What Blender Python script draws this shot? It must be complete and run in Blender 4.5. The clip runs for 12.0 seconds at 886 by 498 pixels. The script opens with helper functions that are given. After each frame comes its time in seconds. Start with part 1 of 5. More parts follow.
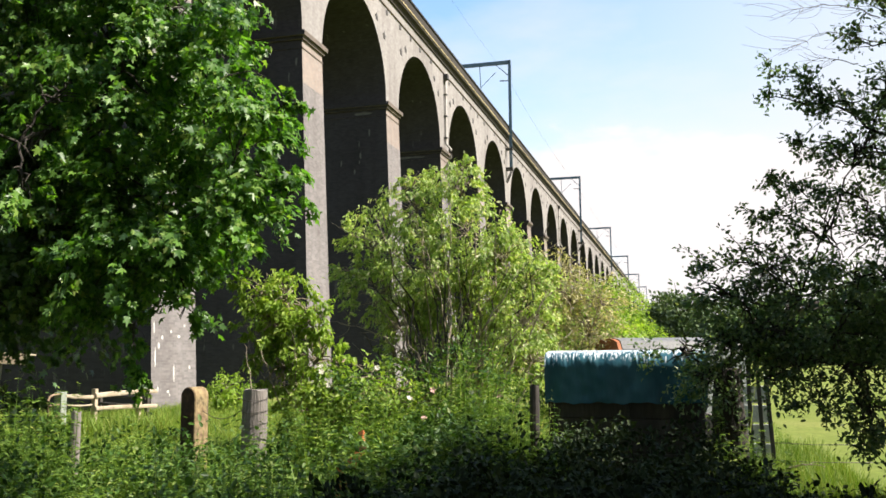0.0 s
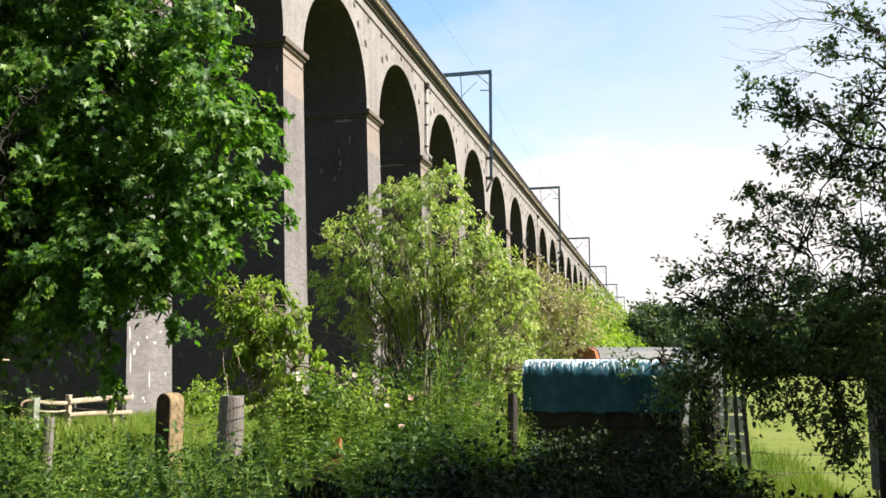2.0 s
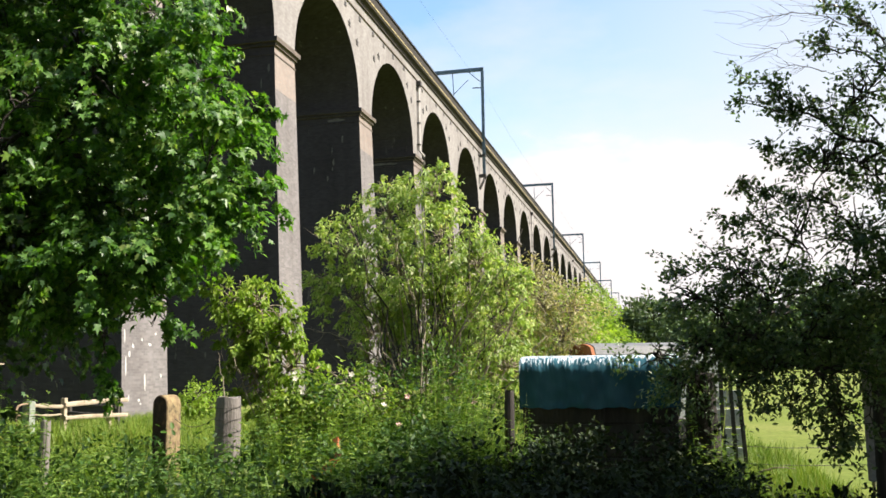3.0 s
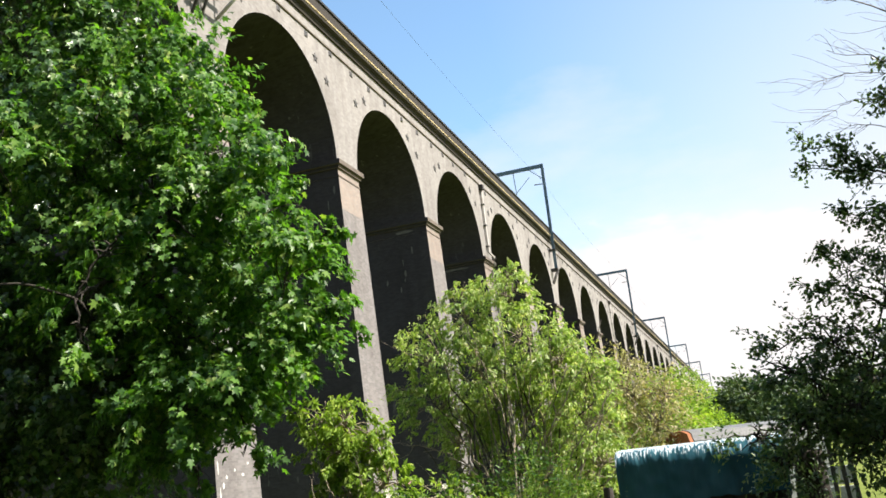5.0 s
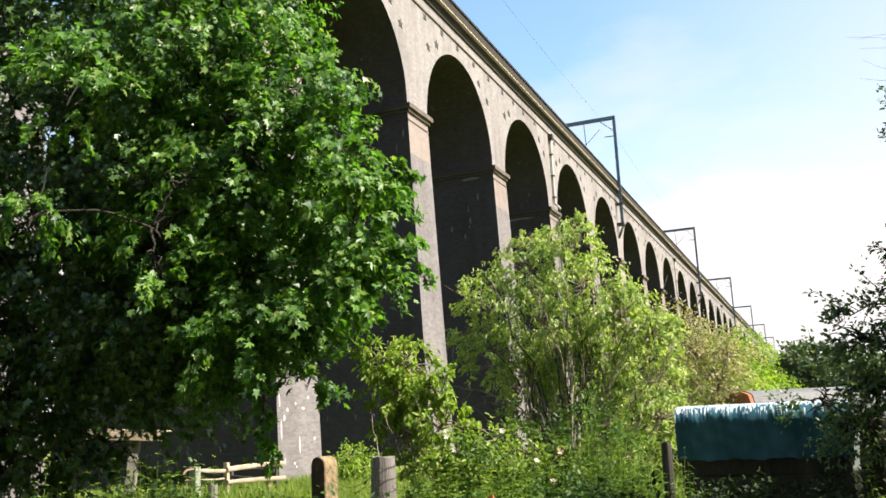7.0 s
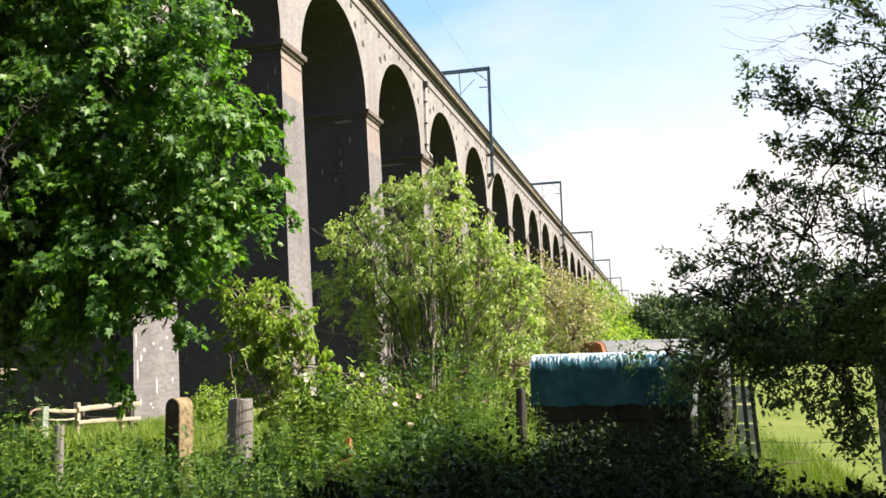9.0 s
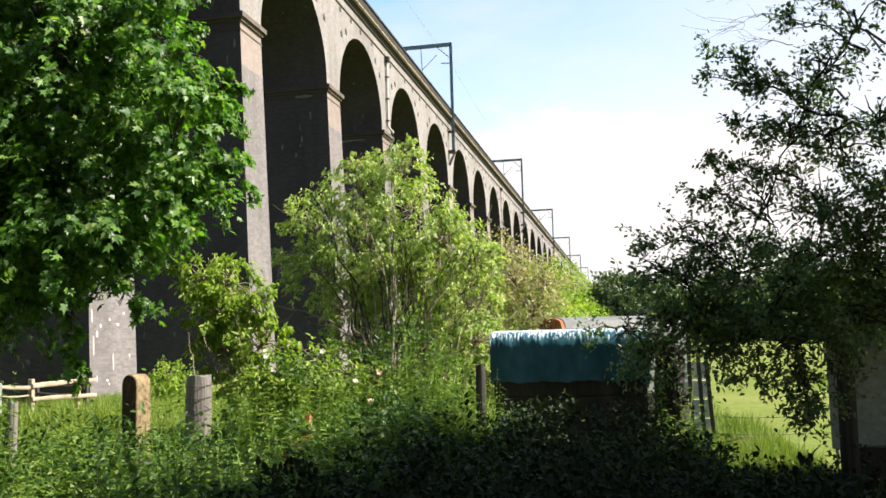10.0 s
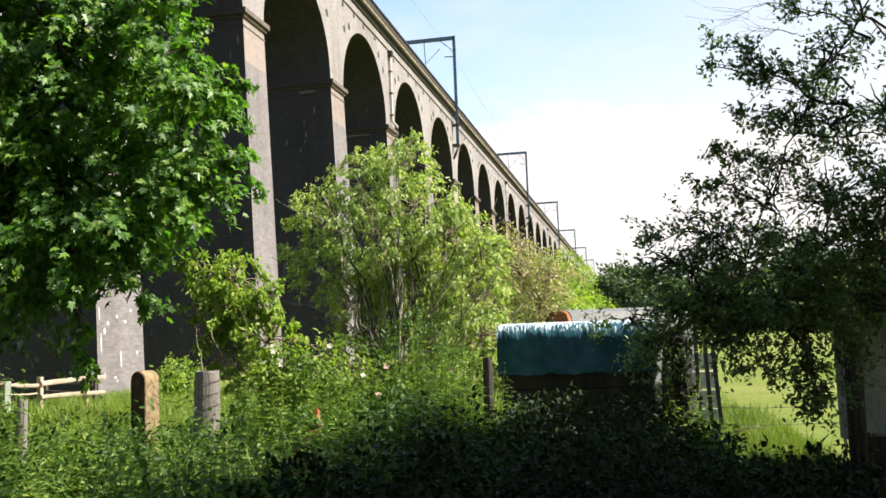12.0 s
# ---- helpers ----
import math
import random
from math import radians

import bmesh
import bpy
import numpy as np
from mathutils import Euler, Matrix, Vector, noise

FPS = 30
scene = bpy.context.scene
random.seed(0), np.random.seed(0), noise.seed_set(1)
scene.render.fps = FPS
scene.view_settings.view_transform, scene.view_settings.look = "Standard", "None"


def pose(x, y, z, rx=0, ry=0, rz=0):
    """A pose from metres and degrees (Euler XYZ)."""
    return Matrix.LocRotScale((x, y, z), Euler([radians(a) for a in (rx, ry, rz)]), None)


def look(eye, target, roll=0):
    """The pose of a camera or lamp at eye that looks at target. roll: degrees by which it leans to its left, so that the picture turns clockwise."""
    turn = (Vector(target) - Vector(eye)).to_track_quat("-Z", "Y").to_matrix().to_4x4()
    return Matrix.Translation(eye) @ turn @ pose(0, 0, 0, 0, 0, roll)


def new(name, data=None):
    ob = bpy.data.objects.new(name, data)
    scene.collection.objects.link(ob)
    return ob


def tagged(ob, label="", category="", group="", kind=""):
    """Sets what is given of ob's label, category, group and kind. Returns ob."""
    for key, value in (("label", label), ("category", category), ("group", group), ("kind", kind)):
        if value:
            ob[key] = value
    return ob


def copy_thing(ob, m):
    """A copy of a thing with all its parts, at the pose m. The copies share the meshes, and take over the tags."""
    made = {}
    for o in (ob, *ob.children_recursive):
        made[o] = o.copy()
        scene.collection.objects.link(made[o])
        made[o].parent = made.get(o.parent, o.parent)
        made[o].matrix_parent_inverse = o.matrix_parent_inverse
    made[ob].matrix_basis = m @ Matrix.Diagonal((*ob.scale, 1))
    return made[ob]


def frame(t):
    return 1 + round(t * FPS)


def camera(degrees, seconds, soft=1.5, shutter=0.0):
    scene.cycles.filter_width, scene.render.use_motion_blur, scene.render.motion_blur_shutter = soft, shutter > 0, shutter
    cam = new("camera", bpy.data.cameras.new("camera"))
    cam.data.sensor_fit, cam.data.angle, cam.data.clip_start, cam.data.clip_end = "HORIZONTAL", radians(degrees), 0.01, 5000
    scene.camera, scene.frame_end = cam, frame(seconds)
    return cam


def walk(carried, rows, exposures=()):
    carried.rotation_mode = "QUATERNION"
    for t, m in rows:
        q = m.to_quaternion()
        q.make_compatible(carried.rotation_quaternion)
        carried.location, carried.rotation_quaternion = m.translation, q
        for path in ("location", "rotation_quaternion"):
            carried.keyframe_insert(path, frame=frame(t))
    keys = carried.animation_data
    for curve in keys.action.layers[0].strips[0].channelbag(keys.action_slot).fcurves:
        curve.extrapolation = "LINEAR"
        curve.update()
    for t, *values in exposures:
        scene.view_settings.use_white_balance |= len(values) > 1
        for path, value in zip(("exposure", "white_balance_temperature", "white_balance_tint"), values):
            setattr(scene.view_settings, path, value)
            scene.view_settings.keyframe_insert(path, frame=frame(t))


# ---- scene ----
cam = camera(52.2, 12.0, soft=1.65)
walk(cam, [
    (0.0, pose(0.016, -0.002, 1.560, 96.93, 0.47, 15.12)),
    (0.5, pose(0.002, 0.004, 1.563, 97.50, -0.50, 15.12)),
    (1.0, pose(0.012, 0.002, 1.556, 97.76, -0.20, 14.67)),
    (1.5, pose(0.002, 0.010, 1.553, 97.68, 0.01, 14.17)),
    (2.0, pose(0.012, 0.007, 1.552, 97.46, 0.05, 13.74)),
    (2.5, pose(0.004, 0.005, 1.552, 97.23, 0.55, 13.52)),
    (4.3, pose(0.003, -0.001, 1.558, 98.74, 3.61, 14.63)),
    (4.5, pose(0.011, 0.004, 1.556, 99.52, 5.04, 15.74)),
    (4.7, pose(0.013, -0.000, 1.558, 101.28, 5.71, 17.52)),
    (4.8, pose(0.013, -0.003, 1.559, 102.34, 6.32, 18.51)),
    (5.0, pose(0.015, -0.007, 1.561, 104.19, 6.15, 19.29)),
    (5.2, pose(0.016, -0.007, 1.562, 105.23, 6.68, 20.45)),
    (5.5, pose(0.017, -0.006, 1.564, 106.71, 6.41, 21.67)),
    (6.0, pose(-0.008, -0.009, 1.550, 106.95, 4.74, 22.82)),
    (6.2, pose(-0.013, -0.019, 1.548, 105.63, 4.97, 23.36)),
    (6.5, pose(-0.021, -0.035, 1.544, 103.09, 3.90, 23.81)),
    (6.8, pose(-0.022, -0.023, 1.543, 101.74, 3.26, 23.51)),
    (7.0, pose(-0.023, -0.015, 1.543, 101.12, 2.59, 22.65)),
    (7.2, pose(-0.023, 0.004, 1.535, 100.50, 2.18, 21.21)),
    (9.0, pose(0.004, 0.002, 1.546, 97.35, 1.61, 14.14)),
    (9.2, pose(0.001, 0.003, 1.545, 97.05, 2.63, 13.59)),
    (9.5, pose(-0.003, 0.004, 1.544, 96.60, 1.86, 12.84)),
    (10.0, pose(-0.000, 0.010, 1.548, 95.80, 1.56, 11.63)),
    (10.5, pose(-0.002, 0.010, 1.537, 95.36, 2.56, 11.23)),
    (11.0, pose(-0.011, 0.003, 1.541, 95.16, 1.78, 12.48)),
    (11.5, pose(-0.002, 0.005, 1.543, 95.16, 3.17, 12.50)),
    (12.0, pose(-0.004, 0.005, 1.544, 95.43, 2.16, 12.03)),
], exposures=[(0.0, 1.4, 6650, 14), (2.5, 1.4, 6650, 14), (4.5, 1.41, 6620, 13), (5.0, 1.42, 6570, 12), (5.5, 1.29, 6500, 11), (6.2, 1.23, 6480, 11), (7.2, 1.55, 6700, 15), (9.0, 1.53, 6700, 15), (10.0, 1.48, 6650, 14), (12.0, 1.47, 6640, 14)])

# ---- world and sun ----
SUN_AZ, SUN_EL = 84.0, 46.0       # degrees from +y towards +x, and above the horizon
world = bpy.data.worlds.new("world")
scene.world = world
world.use_nodes = True
wn, wl = world.node_tree.nodes, world.node_tree.links
wn.clear()
w_out = wn.new("ShaderNodeOutputWorld")
w_bg = wn.new("ShaderNodeBackground")
w_sky = wn.new("ShaderNodeTexSky")
w_sky.sky_type = "NISHITA"
w_sky.sun_disc = False
w_sky.sun_elevation = radians(SUN_EL)
w_sky.sun_rotation = radians(SUN_AZ)
w_sky.air_density, w_sky.dust_density, w_sky.ozone_density = 1.0, 0.6, 1.5
w_bg.inputs["Strength"].default_value = 0.08
w_geo = wn.new("ShaderNodeTexCoord")
w_sep = wn.new("ShaderNodeSeparateXYZ")
w_noise = wn.new("ShaderNodeTexNoise")
w_noise.inputs["Scale"].default_value = 3.0
w_noise.inputs["Detail"].default_value = 7.0
w_noise.inputs["Roughness"].default_value = 0.55
w_map = wn.new("ShaderNodeMapping")
w_map.inputs["Scale"].default_value = (1.0, 1.0, 2.6)
w_add = wn.new("ShaderNodeMath")
w_add.operation = "MULTIPLY_ADD"
w_add.inputs[1].default_value = -0.75
w_lift = wn.new("ShaderNodeMath")
w_lift.inputs[1].default_value = 0.195
w_ramp = wn.new("ShaderNodeValToRGB")
w_ramp.color_ramp.elements[0].position = 0.0
w_ramp.color_ramp.elements[0].color = (1, 1, 1, 1)
w_ramp.color_ramp.elements[1].position = 0.05
w_ramp.color_ramp.elements[1].color = (0.4, 0.4, 0.4, 1)
w_ramp.color_ramp.elements.new(0.21).color = (0.0, 0.0, 0.0, 1)
w_mix = wn.new("ShaderNodeMix")
w_mix.data_type = "RGBA"
w_mix.inputs["B"].default_value = (4.95, 4.85, 4.8, 1)
wl.new(w_geo.outputs["Generated"], w_sep.inputs[0])
wl.new(w_geo.outputs["Generated"], w_map.inputs["Vector"])
wl.new(w_map.outputs[0], w_noise.inputs["Vector"])
wl.new(w_noise.outputs["Fac"], w_add.inputs[0])
wl.new(w_sep.outputs["Z"], w_add.inputs[2])
wl.new(w_add.outputs[0], w_lift.inputs[0])
wl.new(w_lift.outputs[0], w_ramp.inputs["Fac"])
wl.new(w_ramp.outputs["Color"], w_mix.inputs["Factor"])
w_tint = wn.new("ShaderNodeMix")
w_tint.data_type, w_tint.blend_type = "RGBA", "MULTIPLY"
w_tint.inputs["Factor"].default_value = 1.0
w_tint.inputs["B"].default_value = (1.3, 1.47, 1.4, 1)
wl.new(w_sky.outputs[0], w_tint.inputs["A"])
w_veil = wn.new("ShaderNodeMapRange")
w_veil.inputs["From Min"].default_value, w_veil.inputs["From Max"].default_value = -0.2, 0.15
w_veil.inputs["To Max"].default_value = 0.8
w_haze = wn.new("ShaderNodeMix")
w_haze.data_type = "RGBA"
w_haze.inputs["B"].default_value = (4.4, 4.45, 4.5, 1)
wl.new(w_sep.outputs["X"], w_veil.inputs["Value"])
w_high = wn.new("ShaderNodeMapRange")
w_high.inputs["From Min"].default_value, w_high.inputs["From Max"].default_value = 0.26, 0.55
w_high.inputs["To Min"].default_value, w_high.inputs["To Max"].default_value = 1.0, 0.25
w_part = wn.new("ShaderNodeMath")
w_part.operation = "MULTIPLY"
wl.new(w_sep.outputs["Z"], w_high.inputs["Value"])
wl.new(w_veil.outputs[0], w_part.inputs[0])
wl.new(w_high.outputs[0], w_part.inputs[1])
wl.new(w_part.outputs[0], w_haze.inputs["Factor"])
wl.new(w_tint.outputs["Result"], w_haze.inputs["A"])
wl.new(w_haze.outputs["Result"], w_mix.inputs["A"])
wl.new(w_mix.outputs["Result"], w_bg.inputs["Color"])
wl.new(w_bg.outputs[0], w_out.inputs["Surface"])

sun_data = bpy.data.lights.new("sun", "SUN")
sun_data.energy, sun_data.angle, sun_data.color = 5.0, radians(0.53), (1.0, 0.94, 0.84)
sun = new("sun", sun_data)
SUN_DIR = Vector((math.sin(radians(SUN_AZ)) * math.cos(radians(SUN_EL)),
                  math.cos(radians(SUN_AZ)) * math.cos(radians(SUN_EL)), math.sin(radians(SUN_EL))))
sun.matrix_world = look(tuple(SUN_DIR * 60), (0, 0, 0))


# ---- materials ----
def material(name, rough=0.8, metal=0.0, spec=0.5):
    m = bpy.data.materials.new(name)
    m.use_nodes = True
    b = m.node_tree.nodes["Principled BSDF"]
    b.inputs["Roughness"].default_value = rough
    b.inputs["Metallic"].default_value = metal
    b.inputs["Specular IOR Level"].default_value = spec
    return m, m.node_tree.nodes, m.node_tree.links, b


def ramp_node(n, stops):
    r = n.new("ShaderNodeValToRGB")
    e = r.color_ramp.elements
    while len(e) < len(stops):
        e.new(0.5)
    for el, (p, c) in zip(e, stops):
        el.position, el.color = p, (*c, 1)
    return r


def noise_node(n, l, scale, detail=5.0, rough=0.6, stretch=(1, 1, 1)):
    co = n.new("ShaderNodeNewGeometry")
    mp = n.new("ShaderNodeMapping")
    mp.inputs["Scale"].default_value = stretch
    tx = n.new("ShaderNodeTexNoise")
    tx.inputs["Scale"].default_value = scale
    tx.inputs["Detail"].default_value = detail
    tx.inputs["Roughness"].default_value = rough
    l.new(co.outputs["Position"], mp.inputs["Vector"])
    l.new(mp.outputs[0], tx.inputs["Vector"])
    return tx


def mixed(n, l, a, b, fac, mode="MIX"):
    x = n.new("ShaderNodeMix")
    x.data_type, x.blend_type = "RGBA", mode
    for key, v in (("A", a), ("B", b)):
        if isinstance(v, tuple):
            x.inputs[key].default_value = (*v, 1)
        else:
            l.new(v, x.inputs[key])
    if isinstance(fac, float):
        x.inputs["Factor"].default_value = fac
    else:
        l.new(fac, x.inputs["Factor"])
    return x.outputs["Result"]


def bumped(n, l, b, height, strength=0.4, distance=0.02):
    k = n.new("ShaderNodeBump")
    k.inputs["Strength"].default_value = strength
    k.inputs["Distance"].default_value = distance
    l.new(height, k.inputs["Height"])
    l.new(k.outputs[0], b.inputs["Normal"])


def weathered(name, stops, scale=3.0, fine=40.0, rough=0.85, stretch=(1, 1, 1), bump=0.3, distance=0.01, metal=0.0):
    """Two scales of noise between the given colours, and fine relief."""
    m, n, l, b = material(name, rough, metal)
    big = noise_node(n, l, scale, 6, 0.62, stretch)
    small = noise_node(n, l, fine, 4, 0.6, stretch)
    r = ramp_node(n, stops)
    l.new(big.outputs["Fac"], r.inputs["Fac"])
    g = ramp_node(n, [(0.3, (0.72, 0.72, 0.72)), (0.7, (1.15, 1.15, 1.15))])
    l.new(small.outputs["Fac"], g.inputs["Fac"])
    l.new(mixed(n, l, r.outputs["Color"], g.outputs["Color"], 1.0, "MULTIPLY"), b.inputs["Base Color"])
    bumped(n, l, b, small.outputs["Fac"], bump, distance)
    return m


def brick_material(name, light, dark, mortar, stain=0.6, lime=0.0):
    """Courses of bricks on upright faces, with soot streaks and pale lime stains."""
    m, n, l, b = material(name, 0.9, 0.0, 0.3)
    geo = n.new("ShaderNodeNewGeometry")
    sep = n.new("ShaderNodeSeparateXYZ")
    l.new(geo.outputs["Position"], sep.inputs[0])
    along = n.new("ShaderNodeMath")
    l.new(sep.outputs["X"], along.inputs[0])
    l.new(sep.outputs["Y"], along.inputs[1])
    comb = n.new("ShaderNodeCombineXYZ")
    l.new(along.outputs[0], comb.inputs["X"])
    l.new(sep.outputs["Z"], comb.inputs["Y"])
    br = n.new("ShaderNodeTexBrick")
    br.inputs["Scale"].default_value = 1.0
    br.inputs["Brick Width"].default_value = 0.235
    br.inputs["Row Height"].default_value = 0.08
    br.inputs["Mortar Size"].default_value = 0.007
    br.inputs["Color1"].default_value = (*light, 1)
    br.inputs["Color2"].default_value = (*dark, 1)
    br.inputs["Mortar"].default_value = (*mortar, 1)
    l.new(comb.outputs[0], br.inputs["Vector"])
    big = noise_node(n, l, 0.35, 8, 0.65, (1, 1, 0.6))
    r1 = ramp_node(n, [(0.34, (0.8, 0.78, 0.77)), (0.52, (1.0, 1.0, 1.0)), (0.7, (1.1, 1.08, 1.06))])
    l.new(big.outputs["Fac"], r1.inputs["Fac"])
    streak = noise_node(n, l, 1.6, 6, 0.6, (1, 1, 0.09))
    r2 = ramp_node(n, [(0.36, (0.76, 0.74, 0.73)), (0.52, (1.0, 1.0, 1.0))])
    l.new(streak.outputs["Fac"], r2.inputs["Fac"])
    blot = noise_node(n, l, 2.8, 5, 0.7)
    r3 = ramp_node(n, [(0.35, (0.9, 0.88, 0.87)), (0.65, (1.06, 1.06, 1.06))])
    l.new(blot.outputs["Fac"], r3.inputs["Fac"])
    c = mixed(n, l, br.outputs["Color"], r1.outputs["Color"], 1.0, "MULTIPLY")
    c = mixed(n, l, c, r2.outputs["Color"], stain, "MULTIPLY")
    c = mixed(n, l, c, r3.outputs["Color"], 1.0, "MULTIPLY")
    if lime:
        drip = noise_node(n, l, 1.9, 5, 0.7, (1, 1, 0.22))
        r4 = ramp_node(n, [(0.63, (0, 0, 0)), (0.7, (lime, lime, lime))])
        l.new(drip.outputs["Fac"], r4.inputs["Fac"])
        c = mixed(n, l, c, (0.2, 0.19, 0.175), r4.outputs["Color"])
    l.new(c, b.inputs["Base Color"])
    bumped(n, l, b, br.outputs["Fac"], -0.35, 0.008)
    return m


def leaf_material(name, stops, rough=0.42, through_light=0.35, glow=(1.25, 1.35, 0.55), gloss=0.22):
    m, n, l, b = material(name, rough, 0.0, gloss)
    geo = n.new("ShaderNodeNewGeometry")
    r = ramp_node(n, stops)
    l.new(geo.outputs["Random Per Island"], r.inputs["Fac"])
    big = noise_node(n, l, 1.3, 3, 0.5)
    g = ramp_node(n, [(0.3, (0.76, 0.82, 1.05)), (0.7, (1.15, 1.16, 1.0))])
    l.new(big.outputs["Fac"], g.inputs["Fac"])
    c = mixed(n, l, r.outputs["Color"], g.outputs["Color"], 1.0, "MULTIPLY")
    l.new(c, b.inputs["Base Color"])
    tr = n.new("ShaderNodeBsdfTranslucent")
    l.new(mixed(n, l, c, glow, 1.0, "MULTIPLY"), tr.inputs["Color"])
    mx = n.new("ShaderNodeMixShader")
    mx.inputs[0].default_value = through_light
    l.new(b.outputs[0], mx.inputs[1])
    l.new(tr.outputs[0], mx.inputs[2])
    l.new(mx.outputs[0], n["Material Output"].inputs["Surface"])
    return m


M_BRICK = brick_material("viaduct_brick", (0.248, 0.236, 0.226), (0.192, 0.18, 0.172), (0.228, 0.218, 0.208))
# Shade on soffits and pier sides is put into this brick's colour.
M_SHADE_BRICK = brick_material("shade_brick", (0.043, 0.04, 0.045), (0.029, 0.027, 0.031), (0.039, 0.037, 0.042), lime=0.4)
M_SHAFT = brick_material("grey_brick", (0.179, 0.166, 0.162), (0.126, 0.118, 0.116), (0.16, 0.15, 0.149))
M_NECK = brick_material("salmon_brick", (0.24, 0.193, 0.165), (0.198, 0.164, 0.142), (0.2, 0.195, 0.185), 0.3)
M_STONE = weathered("impost_stone", [(0.3, (0.063, 0.0525, 0.042)), (0.55, (0.112, 0.0875, 0.07)), (0.75, (0.154, 0.126, 0.098))], 1.2, 18)
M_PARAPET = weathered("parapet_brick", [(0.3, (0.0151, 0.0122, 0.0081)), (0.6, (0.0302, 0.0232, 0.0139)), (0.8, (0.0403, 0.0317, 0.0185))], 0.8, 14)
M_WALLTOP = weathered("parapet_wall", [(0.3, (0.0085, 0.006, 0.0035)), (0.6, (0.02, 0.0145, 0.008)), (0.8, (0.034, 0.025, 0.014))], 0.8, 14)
M_COPING = weathered("blue_coping", [(0.3, (0.007, 0.0085, 0.01)), (0.7, (0.014, 0.016, 0.019))], 1.0, 16, 0.75)
M_LIP = weathered("lichen_stone", [(0.3, (0.26, 0.2, 0.1)), (0.5, (0.6, 0.48, 0.27)), (0.65, (0.2, 0.155, 0.08)), (0.8, (0.56, 0.48, 0.33))], 1.5, 20)
M_IRON = weathered("dark_iron", [(0.3, (0.0193, 0.0185, 0.0173)), (0.7, (0.0385, 0.0327, 0.0289))], 3, 60, 0.6)
M_STEEL = weathered("mast_steel", [(0.3, (0.042, 0.078, 0.115)), (0.7, (0.075, 0.125, 0.17))], 2, 30, 0.55)
M_BALLAST = weathered("ballast", [(0.3, (0.112, 0.098, 0.084)), (0.7, (0.182, 0.161, 0.14))], 3, 30)
M_BARK = weathered("bark", [(0.3, (0.0159, 0.0127, 0.00955)), (0.55, (0.035, 0.0287, 0.0223)), (0.8, (0.0541, 0.046, 0.0366))], 7, 60, 0.95, (1, 1, 0.3), 0.7, 0.02)
M_TWIG = weathered("twig_bark", [(0.3, (0.15, 0.118, 0.082)), (0.7, (0.28, 0.235, 0.17))], 9, 60, 0.9)
M_MEADOW = weathered("meadow", [(0.28, (0.085, 0.125, 0.022)), (0.5, (0.125, 0.155, 0.034)), (0.72, (0.175, 0.185, 0.055))], 0.25, 9, 0.95)
M_MEADOW.node_tree.nodes["Principled BSDF"].inputs["Specular IOR Level"].default_value = 0.05
M_LEAF_L = leaf_material("broad_leaf", [(0.0, (0.04, 0.085, 0.026)), (0.45, (0.085, 0.18, 0.036)), (0.85, (0.15, 0.27, 0.05)), (1.0, (0.23, 0.28, 0.075))], 0.4, 0.46, (1.15, 1.5, 0.36), gloss=0.32)
# Maple leaf darkened in colour to stand for the shaded crown.
M_MAPLE_SHADE = leaf_material("shaded_maple_leaf", [(0.0, (0.03, 0.06, 0.022)), (0.5, (0.06, 0.12, 0.032)), (0.9, (0.105, 0.185, 0.045)), (1.0, (0.17, 0.21, 0.065))], 0.3, 0.3, (1.15, 1.4, 0.45), gloss=0.6)
M_LEAF_R = leaf_material("thorn_leaf", [(0.0, (0.045, 0.08, 0.034)), (0.6, (0.1, 0.155, 0.058)), (0.92, (0.16, 0.21, 0.08)), (1.0, (0.3, 0.31, 0.13))], 0.34, 0.42, (1.1, 1.3, 0.65), gloss=0.5)
M_LEAF_S = leaf_material("shrub_leaf", [(0.0, (0.15, 0.225, 0.05)), (0.5, (0.28, 0.375, 0.09)), (0.8, (0.41, 0.48, 0.16)), (1.0, (0.56, 0.5, 0.32))], 0.45, 0.45, gloss=0.35)
M_LEAF_Y = leaf_material("young_leaf", [(0.0, (0.12, 0.2, 0.025)), (0.5, (0.2, 0.3, 0.042)), (1.0, (0.32, 0.39, 0.08))], 0.45, 0.45)
M_NETTLE = leaf_material("nettle_leaf", [(0.0, (0.055, 0.1, 0.02)), (0.5, (0.125, 0.21, 0.04)), (0.9, (0.205, 0.29, 0.062)), (1.0, (0.31, 0.335, 0.09))], 0.44, 0.38)
M_LEAF_B = leaf_material("bramble_leaf", [(0.0, (0.02, 0.048, 0.009)), (0.5, (0.045, 0.1, 0.016)), (0.85, (0.08, 0.145, 0.025)), (1.0, (0.14, 0.175, 0.045))], 0.48, 0.28)
# Near-black leaf colour that stands for deep shade on the near bank.
M_LEAF_SHADE = leaf_material("shade_black_leaf", [(0.0, (0.007, 0.0126, 0.0056)), (0.7, (0.0126, 0.021, 0.0084)), (1.0, (0.021, 0.0315, 0.0126))], 0.7, 0.08, gloss=0.1)
# Weed leaf darkened to paint the trees' shadow on the bank.
M_SHADE_WEED = leaf_material("shade_weed_leaf", [(0.0, (0.012, 0.022, 0.009)), (0.6, (0.024, 0.04, 0.014)), (1.0, (0.05, 0.065, 0.024))], 0.6, 0.15, gloss=0.15)
M_LEAF_D = leaf_material("dry_leaf", [(0.0, (0.22, 0.22, 0.08)), (0.5, (0.35, 0.31, 0.155)), (1.0, (0.48, 0.4, 0.26))])
M_LEAF_F = leaf_material("far_leaf", [(0.0, (0.05, 0.08, 0.035)), (0.6, (0.085, 0.125, 0.05)), (1.0, (0.12, 0.16, 0.07))], 0.6, 0.2)
